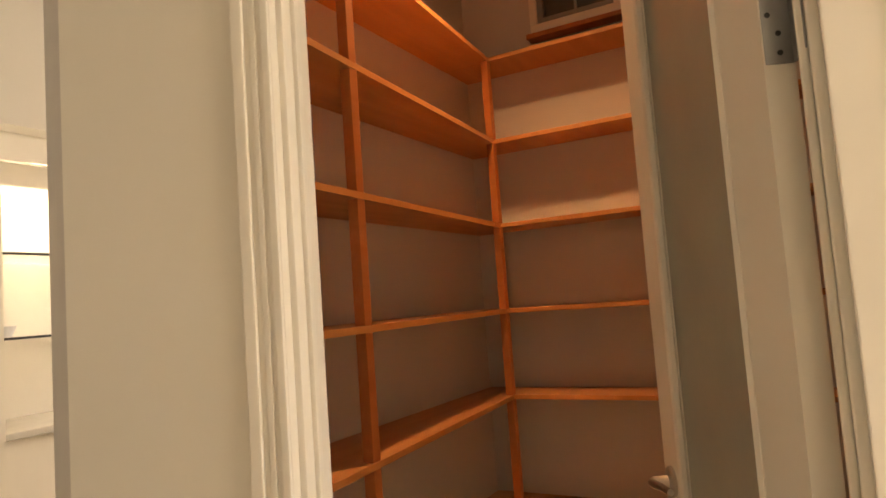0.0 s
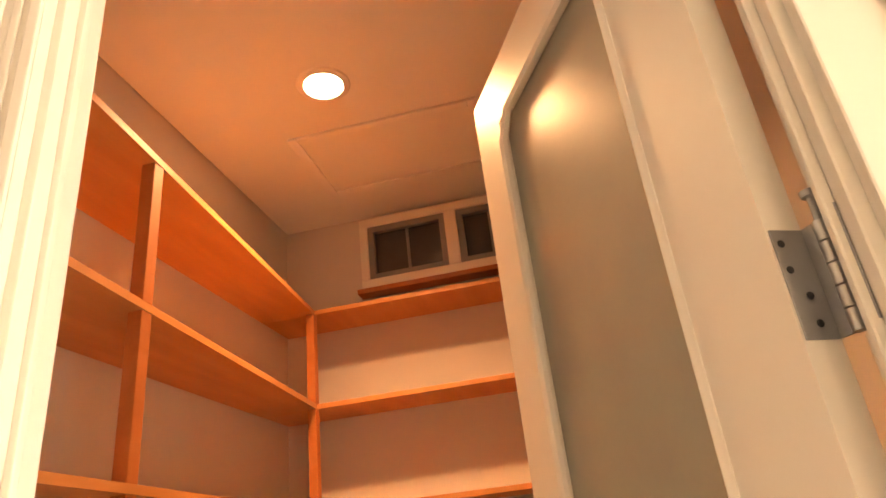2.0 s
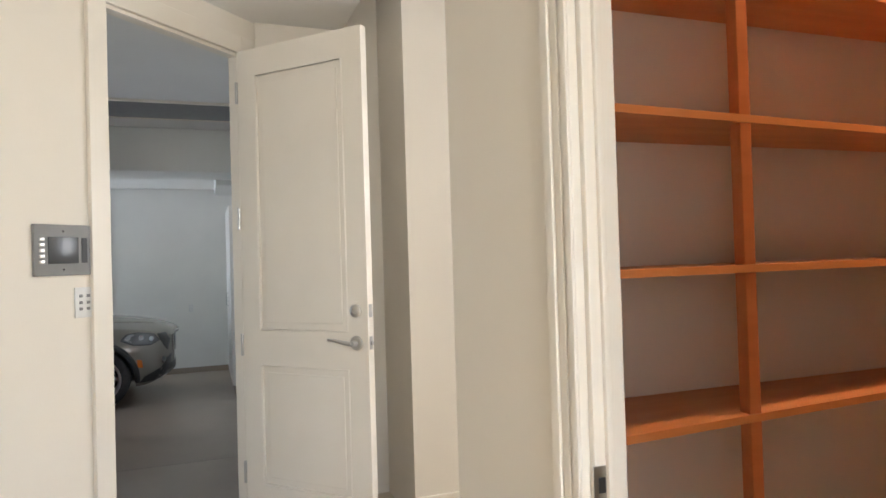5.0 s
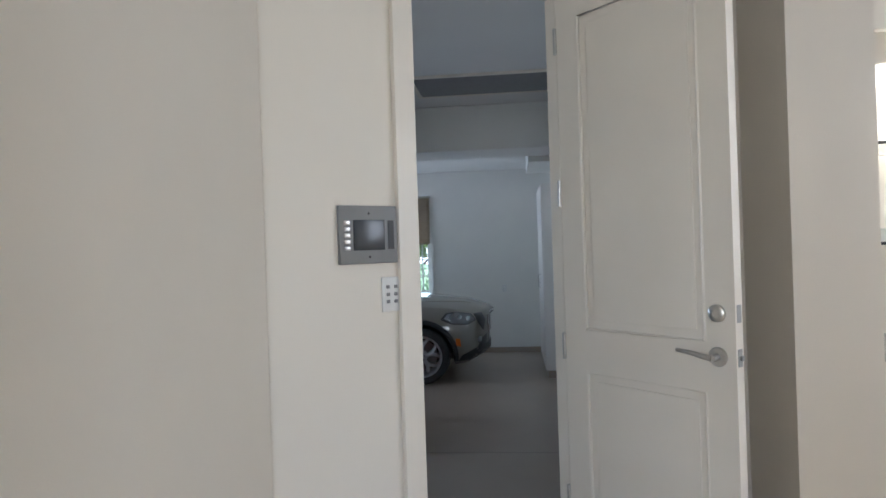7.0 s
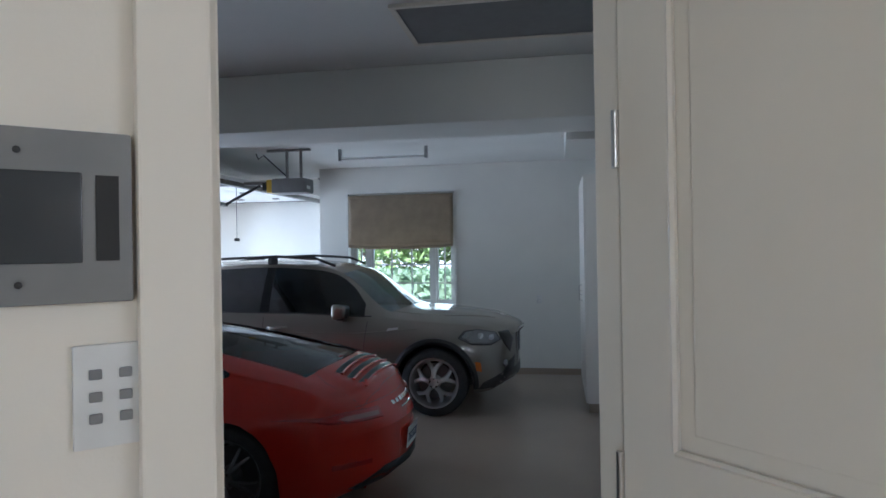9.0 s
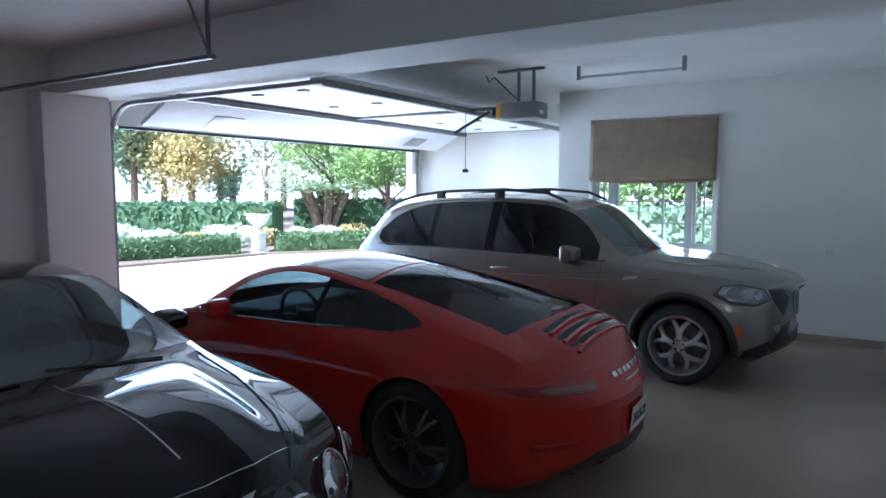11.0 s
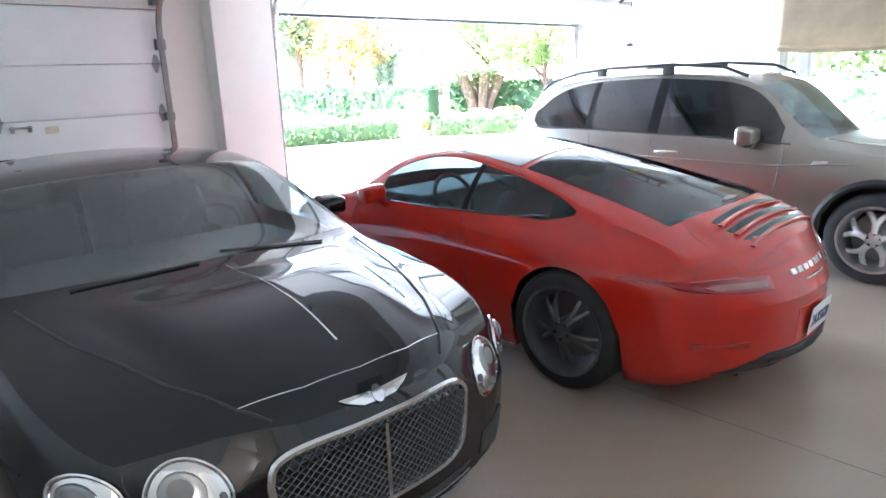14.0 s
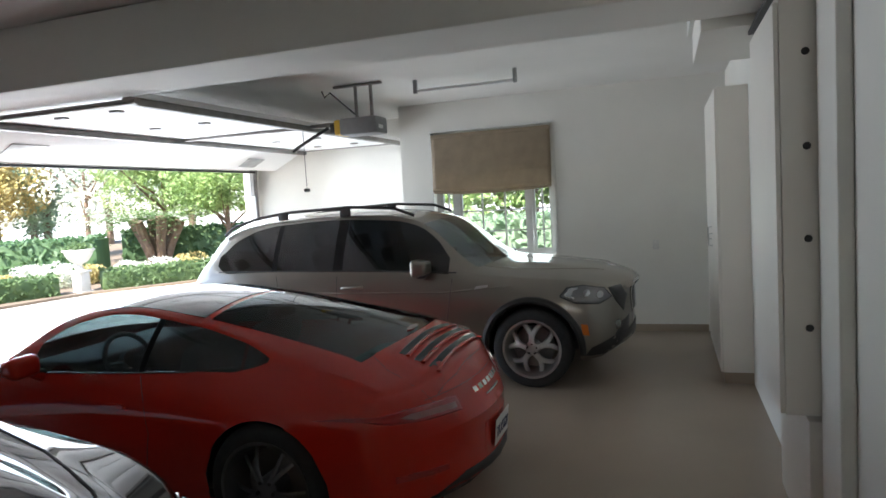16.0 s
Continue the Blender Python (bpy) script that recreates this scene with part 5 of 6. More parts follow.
def seat_bm(x, y, z, s=1.0, lean=0.25):
    bm = bmesh.new()
    box_into(bm, x - 0.25, x + 0.28, y - 0.24, y + 0.24, z, z + 0.16, 0.06, seg=3)
    m = Matrix.Translation((x - 0.24, y, z + 0.1)) @ Matrix.Rotation(-lean, 4, "Y")
    box_into(bm, -0.08, 0.07, -0.24, 0.24, 0.0, 0.58 * s, 0.06, m, 3)
    box_into(bm, -0.05, 0.05, -0.13, 0.13, 0.60 * s, 0.78 * s, 0.04, m, 3)
    return bm


def fit_out(car, dash_x, dash_z, wheel_y, seats, mat, seat_z, lean=0.3, half=0.66):
    bm = bmesh.new()
    box_into(bm, dash_x - 0.32, dash_x + 0.22, -half, half, dash_z - 0.32, dash_z - 0.03, 0.07, seg=3)
    car.add("dashboard", bm, M["interior"], "dark padded dashboard")
    m = Matrix.Translation((dash_x - 0.42, wheel_y, dash_z - 0.06)) @ Matrix.Rotation(radians(-66), 4, "Y")
    ring = [(0.185 * math.cos(a), 0.185 * math.sin(a), 0) for a in (2 * math.pi * k / 28 for k in range(29))]
    bm = tube([m @ Vector(p) for p in ring], 0.016, 8)
    for a in (0.0, math.pi, -math.pi / 2):
        tube_into(bm, [m @ Vector((0, 0, -0.02)), m @ Vector((0.18 * math.sin(a), 0.18 * math.cos(a), 0))], 0.014, 6)
    lathe_into(bm, [(0.001, 0.02), (0.055, 0.01), (0.06, -0.03)], 16, m)
    car.add("steering_wheel", bm, M["interior"], "black steering wheel")
    for x, y in seats:
        car.add("seat", seat_bm(x, y, seat_z, 1.0, lean), mat)
    car.add("cabin_floor", boxes((seats[-1][0] - 0.6, dash_x + 0.2, -half - 0.04, half + 0.04, seat_z - 0.22, seat_z - 0.16), bevel=0.01), M["interior"])


def wells(car, hub, arch, axles, half):
    for x in axles:
        for s in (1, -1):
            bm = bmesh.new()
            rows = []
            for k in range(19):
                a = math.pi * k / 18
                rows.append([bm.verts.new((x + (arch + 0.004) * math.cos(a), s * yy, hub + (arch + 0.004) * math.sin(a))) for yy in (half - 0.36, half - 0.02)])
            for a, b in zip(rows, rows[1:]):
                bm.faces.new((a[0], a[1], b[1], b[0]))
            bm.faces.new([r[0] for r in rows])
            car.add("wheel_arch_liner", bm, M["dark"])


def mirror_bm(x, y, z, side, l=0.13, w=0.20, h=0.15):
    bm = bmesh.new()
    box_into(bm, x - l * 0.45, x + l * 0.55, side * y - w / 2, side * y + w / 2, z - h / 2, z + h / 2, 0.05, seg=4)
    for v in bm.verts:
        if v.co.x > x:
            v.co.z = z + (v.co.z - z) * 0.8
    tube_into(bm, [(x, side * (y - w * 0.3), z - h * 0.4), (x + 0.01, side * (y - w * 0.75), z - h * 0.75)], [0.025, 0.03], 8)
    return bm


# -- silver SUV --
suv = dict(
    x=(-2.43, 2.40), cuts=(-2.1, -1.93, -1.50, -1.22, -1.16, -0.50, -0.39, 0.74, 1.02, 0.42, 0.30, -1.98, -2.28),
    zb=curve(-2.43, 0.52, -2.3, 0.36, -2.0, 0.27, 2.0, 0.25, 2.25, 0.28, 2.40, 0.37),
    yb=curve(-2.43, 0.74, -2.2, 0.84, 0, 0.86, 2.0, 0.84, 2.3, 0.78, 2.40, 0.68),
    zw=curve(-2.43, 0.70, -2.2, 0.72, 0, 0.70, 2.0, 0.68, 2.40, 0.60),
    yw=curve(-2.43, 0.82, -2.25, 0.925, -1.4, 0.96, 0, 0.945, 1.5, 0.965, 2.1, 0.93, 2.3, 0.865, 2.40, 0.77),
    zs=curve(-2.43, 0.93, -2.2, 1.10, -1.0, 1.12, 0.5, 1.08, 1.0, 1.05, 1.6, 1.0, 2.1, 0.955, 2.3, 0.905, 2.36, 0.875, 2.40, 0.82),
    ys=curve(-2.43, 0.78, -2.2, 0.87, -1.4, 0.905, 0, 0.90, 1.0, 0.89, 1.6, 0.86, 2.2, 0.76, 2.40, 0.64),
    ze=curve(-2.43, 0.96, -2.34, 1.10, -2.2, 1.27, -2.0, 1.46, -1.7, 1.58, -1.2, 1.645, -0.6, 1.675, 0.1, 1.64, 0.42, 1.555, 1.02, 1.12, 1.15, 1.09, 1.6, 1.045, 2.1, 0.985, 2.3, 0.93, 2.36, 0.90, 2.40, 0.84),
    ye=curve(-2.43, 0.70, -2.2, 0.62, -1.5, 0.63, 0.1, 0.62, 0.42, 0.635, 1.02, 0.77, 1.2, 0.76, 1.6, 0.72, 2.2, 0.62, 2.40, 0.50),
    zc=curve(-2.43, 0.98, -2.36, 1.14, -2.24, 1.36, -2.1, 1.56, -1.9, 1.655, -1.5, 1.70, -0.6, 1.725, 0.1, 1.69, 0.42, 1.60, 1.02, 1.17, 1.15, 1.145, 1.6, 1.105, 2.1, 1.035, 2.3, 0.975, 2.36, 0.945, 2.40, 0.88),
    fb=curve(-2.1, 0.45, -1.93, 0.24, -1.85, 0.08, -1.78, 0.025, 0.9, 0.02, 1.0, 0.2), ft=curve(-2.1, 0.46, -1.93, 0.50, -1.75, 0.74, -1.45, 0.90, -1.2, 0.93, 0.3, 0.93, 0.6, 0.84, 0.74, 0.60, 0.9, 0.35, 1.0, 0.3),
    bow=curve(-2.43, -0.06, -1.8, 0, 0.2, 0.02, 0.42, 0.10, 1.02, 0.16, 1.5, 0.10, 2.2, 0.06, 2.40, 0.06),
    crease=lambda x, t: 0.010 * bump(x, 1.15, 2.25, 0.3) * bump(t, -1, 0.70, 0.12),
    side=2.2, round=(0.75, 0.26, 0.5, 0.18, 2.4), axles=(-1.40, 1.53), hub=0.37, arch=0.425,
    tops=dict(windshield=(0.42, 1.02, 15), rear_window=(-2.28, -1.98, 16)),
    sides=[("side_window1", -0.39, 0.74), ("door_pillar1", -0.50, -0.39), ("side_window2", -1.16, -0.50), ("door_pillar2", -1.22, -1.16), ("side_window3", -1.93, -1.22)],
    glass=dict(windshield="clear", rear_window="privacy", side_window="privacy", door_pillar="pillar"),
    labels=dict(side_window="dark tinted side window", windshield="clear raked windscreen", door_pillar="black door pillar trim", body="warm silver painted body"))
wagon = Car("suv", pose(-2.58, 7.07, 0, 0, 0, 0), "warm silver metallic suv with black roof rails on garage floor", suv, M["silver"])
for hx in suv["axles"]:
    for s in (1, -1):
        add_wheel(wagon, hx, s * 0.835, 0.37, 0.37, 0.268, 0.27, "y", M["rimsilver"], "wide tyre on a silver Y-spoke alloy wheel")
wells(wagon, 0.37, 0.425, suv["axles"], 0.95)
fit_out(wagon, 0.75, 1.12, 0.38, ((0.05, 0.38), (0.05, -0.38), (-0.85, 0.36), (-0.85, -0.36)), M["cream"], 0.62)
for s, side in ((1, "left"), (-1, "right")):
    for hx in suv["axles"]:
        pts = [(hx + 0.455 * math.cos(a), 0.37 + 0.455 * math.sin(a)) for a in (math.pi * (k - 1) / 22 for k in range(25))]
        wagon.strip("wheel_arch_trim", side, pts, M["dark"], 0.034, -0.004, "black plastic wheel arch trim")
    wagon.strip("sill_trim", side, [(-0.95, 0.33), (1.08, 0.33)], M["dark"], 0.05, -0.012, "black plastic sill")
    for line in ([(0.78, 1.03), (0.74, 0.72), (0.66, 0.36)], [(-0.45, 1.08), (-0.45, 0.36)], [(-1.16, 1.09), (-1.12, 0.9), (-0.98, 0.66)]):
        wagon.strip("door_seam", side, line, M["dark"], 0.0035, -0.001)
    for x in (-0.26, -1.14):
        bm = tube([(x - 0.11, s * 0.958, 0.955), (x - 0.08, s * 0.985, 0.96), (x + 0.08, s * 0.985, 0.965), (x + 0.11, s * 0.955, 0.96)], 0.017, 8)
        wagon.add("door_handle", bm, M["silver"], "body-coloured door handle")
    pts = [(-1.98, s * 0.60, 1.52), (-1.86, s * 0.615, 1.61), (-1.5, s * 0.62, 1.70), (-1.1, s * 0.625, 1.745), (-0.4, s * 0.63, 1.765), (0.1, s * 0.625, 1.73), (0.32, s * 0.62, 1.645)]
    rail = wagon.add("roof_rail", tube(pts, 0.016, 8), M["dark"], "black roof rail")
    for x, z in ((-1.2, 1.70), (-0.45, 1.71)):
        wagon.add("rail_foot", boxes((x - 0.06, x + 0.06, s * 0.625 - 0.014, s * 0.625 + 0.014, z - 0.04, z + 0.045), bevel=0.01), M["dark"], "", rail)
    mir = wagon.add("mirror", mirror_bm(0.50, 1.02, 1.15, s, 0.16, 0.22, 0.17), M["silver"], "silver door mirror on a dark foot")
    wagon.add("mirror_foot", tube([(0.50, s * 0.88, 1.08), (0.50, s * 1.02, 1.075)], [0.05, 0.06], 8, 0.5), M["dark"], "", mir)
    wagon.strip("window_trim", side, [(0.82, 1.085), (0.0, 1.115), (-1.0, 1.135), (-1.9, 1.14)], M["dark"], 0.008, 0.0)
    lampo = [(1.80, 0.85), (1.94, 0.79), (2.14, 0.775), (2.24, 0.82), (2.18, 0.90), (2.0, 0.935), (1.86, 0.92)]
    wagon.patch("bumper_trim", side, dense([(2.00, 0.29), (2.26, 0.31), (2.36, 0.44), (2.37, 0.60), (2.31, 0.56), (2.26, 0.46), (2.06, 0.37)]), M["dark"], 0.006, "black lower bumper corner")
    wagon.strip("headlight_seal", side, dense(lampo) + dense(lampo)[:1], M["dark"], 0.008, 0.001)
    lampe = wagon.patch("headlight", side, dense(lampo), M["bowl"], 0.006, "clear-lensed headlight", dome=0.012)
    wagon.patch("turn_signal", side, dense([(1.83, 0.855), (1.92, 0.81), (1.96, 0.92), (1.88, 0.915)], 0.03), M["lens"], 0.013, "pale turn signal", lampe)
    wagon.patch("lamp_eye", side, oval(2.03, 0.865, 0.032, 0.032, 16), M["lens"], 0.017, "round projector lamp", lampe, dome=0.006)
    wagon.patch("lamp_eye", side, oval(2.14, 0.845, 0.030, 0.032, 16), M["lens"], 0.015, "round projector lamp", lampe, dome=0.006)
    wagon.strip("waist_crease", side, [(1.35, 0.955), (0.7, 0.90), (-0.4, 0.90), (-1.7, 0.94)], M["silver"], 0.012, -0.007)
    wagon.patch("grille_side", side, dense([(2.21, 0.90), (2.26, 0.80), (2.33, 0.66), (2.36, 0.80), (2.31, 0.90)], 0.03), M["dark"], 0.007, "black flank of the kidney grille")
    wagon.patch("side_marker", side, dense([(1.99, 0.50), (2.05, 0.49), (2.04, 0.59), (1.98, 0.60)]), M["amber"], 0.005, "amber side marker")
    wagon.patch("side_vent", side, dense([(1.00, 0.925), (1.13, 0.945), (1.13, 0.965), (1.02, 0.955)], 0.02), M["satin"], 0.008, "small metal side vent")
    wagon.patch("tail_light", side, dense([(-2.32, 0.86), (-2.12, 0.93), (-2.12, 1.02), (-2.3, 1.04)]), M["redlamp"], 0.008, "red tail light")
    wagon.patch("grille", "front", dense([(s * 0.04, 0.62), (s * 0.26, 0.62), (s * 0.32, 0.78), (s * 0.26, 0.885), (s * 0.04, 0.89)]), M["dark"], 0.012, "black kidney grille")
    wagon.strip("grille_surround", "front", [(s * 0.035, 0.61), (s * 0.27, 0.61), (s * 0.33, 0.78), (s * 0.265, 0.895), (s * 0.035, 0.90), (s * 0.035, 0.61)], M["chrome"], 0.011, 0.008)
    wagon.patch("fog_light", "front", oval(s * 0.67, 0.55, 0.045, 0.045), M["lens"], 0.01, "round fog light", dome=0.01)
    wagon.strip("hood_line", "top", [(1.05, s * 0.70), (1.6, s * 0.60), (2.15, s * 0.36)], M["silver"], 0.008, -0.002)
wagon.patch("lower_grille", "front", dense([(-0.70, 0.33), (0.70, 0.33), (0.62, 0.47), (-0.62, 0.47)], 0.08), M["dark"], 0.008, "black lower air intake")
wagon.patch("skid_plate", "front", dense([(-0.5, 0.285), (0.5, 0.285), (0.55, 0.33), (-0.55, 0.33)], 0.08), M["satin"], 0.012, "silver skid plate")
wagon.patch("badge", "top", oval(2.2, 0, 0.035, 0.04), M["chrome"], 0.006, "small round badge")
for s in (0.35, -0.25):
    wagon.add("wiper", tube([(1.13, s, 1.18), (1.04, s + 0.25, 1.20), (0.98, s + 0.5, 1.21)], 0.008, 6), M["dark"])

# -- red sports coupe --
coupe = dict(
    x=(-2.17, 2.245), cuts=(-1.86, -1.60, -0.66, -0.55, -0.50, -0.32, -0.28, 0.56, 0.20, 0.95, 1.05, -1.10, 0.46),
    zb=curve(-2.17, 0.28, -2.10, 0.23, -1.9, 0.19, -1.4, 0.15, 1.5, 0.13, 2.0, 0.17, 2.245, 0.36),
    yb=curve(-2.17, 0.66, -2.0, 0.80, -1.2, 0.86, 0, 0.80, 1.3, 0.82, 2.0, 0.72, 2.245, 0.50),
    zw=curve(-2.17, 0.50, -2.0, 0.56, -1.1, 0.60, 0, 0.52, 1.3, 0.55, 2.0, 0.50, 2.245, 0.46),
    yw=curve(-2.17, 0.80, -2.05, 0.865, -1.7, 0.915, -1.15, 0.930, -0.4, 0.885, 0.3, 0.875, 1.3, 0.895, 1.8, 0.82, 2.1, 0.68, 2.245, 0.55),
    zs=curve(-2.17, 0.58, -2.12, 0.67, -2.08, 0.72, -2.03, 0.785, -1.97, 0.83, -1.86, 0.86, -1.4, 0.895, -0.9, 0.915, 0, 0.89, 0.6, 0.875, 1.3, 0.80, 1.8, 0.70, 2.1, 0.58, 2.245, 0.48),
    ys=curve(-2.17, 0.76, -2.08, 0.80, -1.9, 0.815, -1.4, 0.80, -0.9, 0.785, 0, 0.80, 0.6, 0.79, 1.3, 0.74, 1.8, 0.62, 2.245, 0.40),
    ze=curve(-2.17, 0.59, -2.12, 0.685, -2.08, 0.735, -2.03, 0.805, -1.97, 0.85, -1.86, 0.885, -1.60, 0.955, -1.48, 0.985, -0.92, 1.10, -0.5, 1.175, -0.02, 1.235, 0.30, 1.205, 0.46, 1.165, 0.95, 0.905, 1.05, 0.885, 1.3, 0.835, 1.8, 0.73, 2.1, 0.60, 2.245, 0.49),
    ye=curve(-2.17, 0.66, -2.05, 0.70, -1.9, 0.69, -1.60, 0.665, -1.48, 0.65, -0.92, 0.585, -0.5, 0.555, 0.0, 0.545, 0.46, 0.575, 0.95, 0.70, 1.05, 0.70, 1.3, 0.66, 1.8, 0.52, 2.245, 0.30),
    zc=curve(-2.17, 0.60, -2.12, 0.695, -2.08, 0.745, -2.04, 0.81, -2.00, 0.865, -1.94, 0.89, -1.86, 0.915, -1.60, 1.005, -1.48, 1.045, -0.92, 1.18, -0.5, 1.25, -0.02, 1.285, 0.30, 1.255, 0.46, 1.215, 0.95, 0.945, 1.05, 0.92, 1.3, 0.84, 1.8, 0.69, 2.1, 0.59, 2.245, 0.50),
    fb=curve(-1.12, 0.48, -1.02, 0.24, -0.88, 0.08, 0.8, 0.03, 0.95, 0.2), ft=curve(-1.12, 0.52, -1.02, 0.68, -0.88, 0.80, -0.55, 0.90, 0.1, 0.93, 0.4, 0.84, 0.7, 0.50, 0.9, 0.24),
    bow=curve(-2.17, 0.0, -2.0, -0.03, -1.86, -0.06, -1.60, -0.10, -0.9, -0.04, -0.3, 0, 0.2, 0.04, 0.46, 0.10, 0.95, 0.16, 1.4, 0.08, 2.245, 0.0),
    crease=lambda x, t: 0.010 * bump(x, -2.02, -1.55, 0.08) * bump(t, -1, 0.80, 0.07) - 0.014 * bump(x, 1.1, 2.0, 0.25) * bump(t, -1, 0.75, 0.2),
    side=2.3, round=(0.9, 0.40, 0.75, 0.40, 2.2), axles=(-1.145, 1.305), hub=0.35, arch=0.372,
    tops=dict(windshield=(0.46, 0.95, 15), rear_window=(-1.60, -0.58, 16), glass_roof=(-0.55, 0.36, 16)),
    sides=[("side_window1", -0.28, 0.56), ("door_pillar1", -0.32, -0.28), ("side_window2", -1.10, -0.32)],
    glass=dict(windshield="clear", rear_window="tint", glass_roof="gloss", side_window="tint", door_pillar="pillar"),
    labels=dict(side_window="tinted side window", rear_window="tinted sloping rear window", glass_roof="black glass roof panel", body="glossy orange-red painted body"))
coupe_car = Car("sports_coupe", pose(-2.985, 3.915, 0, 0, 0, 180), "glossy orange-red sports coupe with black wheels on garage floor", coupe, M["red"])
for hx, hz, r, w in ((-1.145, 0.35, 0.348, 0.285), (1.305, 0.34, 0.338, 0.25)):
    for s in (1, -1):
        add_wheel(coupe_car, hx, s * (0.770 if hx < 0 else 0.755), hz, r, 0.258, w, "thin", M["rimblack"], "low tyre on a black paired-spoke wheel")
wells(coupe_car, 0.35, 0.372, coupe["axles"], 0.90)
fit_out(coupe_car, 0.62, 0.93, 0.36, ((-0.05, 0.35), (-0.05, -0.35)), M["interior"], 0.36, 0.35, 0.6)
for s, side in ((1, "left"), (-1, "right")):
    coupe_car.strip("door_seam", side, [(-0.30, 0.90), (-0.35, 0.78), (-0.40, 0.60), (-0.36, 0.40), (-0.24, 0.22)], M["dark"], 0.003, -0.001)
    coupe_car.strip("door_seam", side, [(0.80, 0.86), (0.80, 0.5), (0.74, 0.24)], M["dark"], 0.003, -0.001)
    coupe_car.patch("door_handle", side, oval(-0.14, 0.735, 0.095, 0.018, 16), M["red"], 0.016, "body-coloured door handle")
    coupe_car.strip("window_trim", side, [(0.62, 0.892), (0.0, 0.905), (-0.6, 0.925), (-0.92, 0.955)], M["gloss"], 0.006, 0.0, "black window trim")
    lamp_line = [(s * 0.40, 0.665), (s * 0.62, 0.675), (s * 0.80, 0.70), (s * 0.90, 0.735), (s * 0.88, 0.752), (s * 0.70, 0.752), (s * 0.40, 0.735)]
    light = coupe_car.patch("tail_light", "rear", dense(lamp_line, 0.04), M["redlamp"], 0.008, "slim red tail light")
    coupe_car.patch("light_bar", "rear", dense([(s * 0.43, 0.682), (s * 0.70, 0.695), (s * 0.76, 0.72), (s * 0.70, 0.728), (s * 0.43, 0.712)], 0.04), M["paleamp"], 0.013, "pale strip in the tail light", light)
    coupe_car.strip("light_edge", "rear", lamp_line + lamp_line[:1], M["redlamp"], 0.003, 0.002, "", parent=light)
    coupe_car.patch("rear_reflector", "rear", dense([(s * 0.54, 0.385), (s * 0.80, 0.40), (s * 0.80, 0.435), (s * 0.54, 0.415)], 0.05), M["redlamp"], 0.004, "dark red rear reflector")
    mir = coupe_car.add("mirror", mirror_bm(0.44, 0.93, 0.965, s, 0.13, 0.19, 0.13), M["red"], "orange-red door mirror with black foot")
    coupe_car.add("mirror_foot", tube([(0.46, s * 0.78, 0.90), (0.44, s * 0.90, 0.915)], [0.03, 0.025], 8, 0.6), M["dark"], "", mir)
    for y in (0.42, 0.52):
        coupe_car.add("exhaust_tip", lathe([(0.036, 0.0), (0.043, 0.0), (0.044, 0.16), (0.041, 0.16), (0.036, 0.02)], 20, Matrix.Translation((-1.915, s * y, 0.245)) @ Matrix.Rotation(radians(-90), 4, "Y") @ Matrix.Translation((0, 0, -0.10)), True), M["chrome"], "twin chrome exhaust tip")
        coupe_car.add("exhaust_bore", lathe([(0.001, 0.0), (0.040, 0.0), (0.040, -0.01), (0.001, -0.01)], 16, Matrix.Translation((-1.93, s * y, 0.245)) @ Matrix.Rotation(radians(-90), 4, "Y")), M["dark"])
    coupe_car.patch("headlight", "top", oval(1.72, s * 0.60, 0.17, 0.11, 20, 2, -s * 0.5), M["lens"], 0.006, "oval clear headlight", dome=0.01)
coupe_car.strip("lid_seam", "top", [(-1.62, 0.52), (-1.74, 0.60), (-1.88, 0.62), (-1.97, 0.55), (-2.02, 0.30), (-2.03, 0.0), (-2.02, -0.30), (-1.97, -0.55), (-1.88, -0.62), (-1.74, -0.60), (-1.62, -0.52)], M["dark"], 0.0022, -0.001)
for k in range(3):
    x = -1.735 - 0.085 * k
    coupe_car.patch("engine_vent", "top", dense([(x, -0.42), (x, 0.42), (x - 0.055, 0.40), (x - 0.055, -0.40)], 0.06), M["dark"], 0.002, "black slot in the engine lid")
    slat = []
    for i in range(13):
        y = -0.42 + 0.07 * i
        p = coupe_car.spot("top", x - 0.050, y, 0.008)
        slat.append((p.x, p.y, p.z))
    coupe_car.add("vent_slat", tube(slat, 0.015, 8, 0.5), M["red"], "red slat over the engine lid slot")
coupe_car.patch("brake_light", "top", oval(-1.655, 0, 0.018, 0.10, 12), M["redlamp"], 0.010, "small high red brake light")
coupe_car.strip("rear_lip", "rear", [(-0.60, 0.768), (-0.30, 0.772), (0.0, 0.775), (0.30, 0.772), (0.60, 0.768)], M["dark"], 0.0022, -0.001)
coupe_car.patch("diffuser", "rear", dense([(-0.62, 0.225), (0.62, 0.225), (0.70, 0.26), (0.42, 0.335), (-0.42, 0.335), (-0.70, 0.26)], 0.06), M["dark"], 0.010, "black lower rear valance")
coupe_car.patch("number_plate_recess", "rear", dense([(-0.24, 0.36), (0.24, 0.36), (0.22, 0.535), (-0.22, 0.535)], 0.05), M["red"], 0.004)
rear_plate = coupe_car.spot("rear", 0, 0.445, 0.018)
pm = Matrix.Translation(rear_plate) @ Matrix.Rotation(radians(-90), 4, "Z") @ Matrix.Rotation(radians(96), 4, "X")
bm = boxes((-0.154, 0.154, -0.077, 0.077, -0.004, 0.0), bevel=0.002, m=pm)
plate = coupe_car.add("number_plate", bm, M["plate"], "white number plate with dark blue characters")
bm = letters("7AXS628", 0.098)
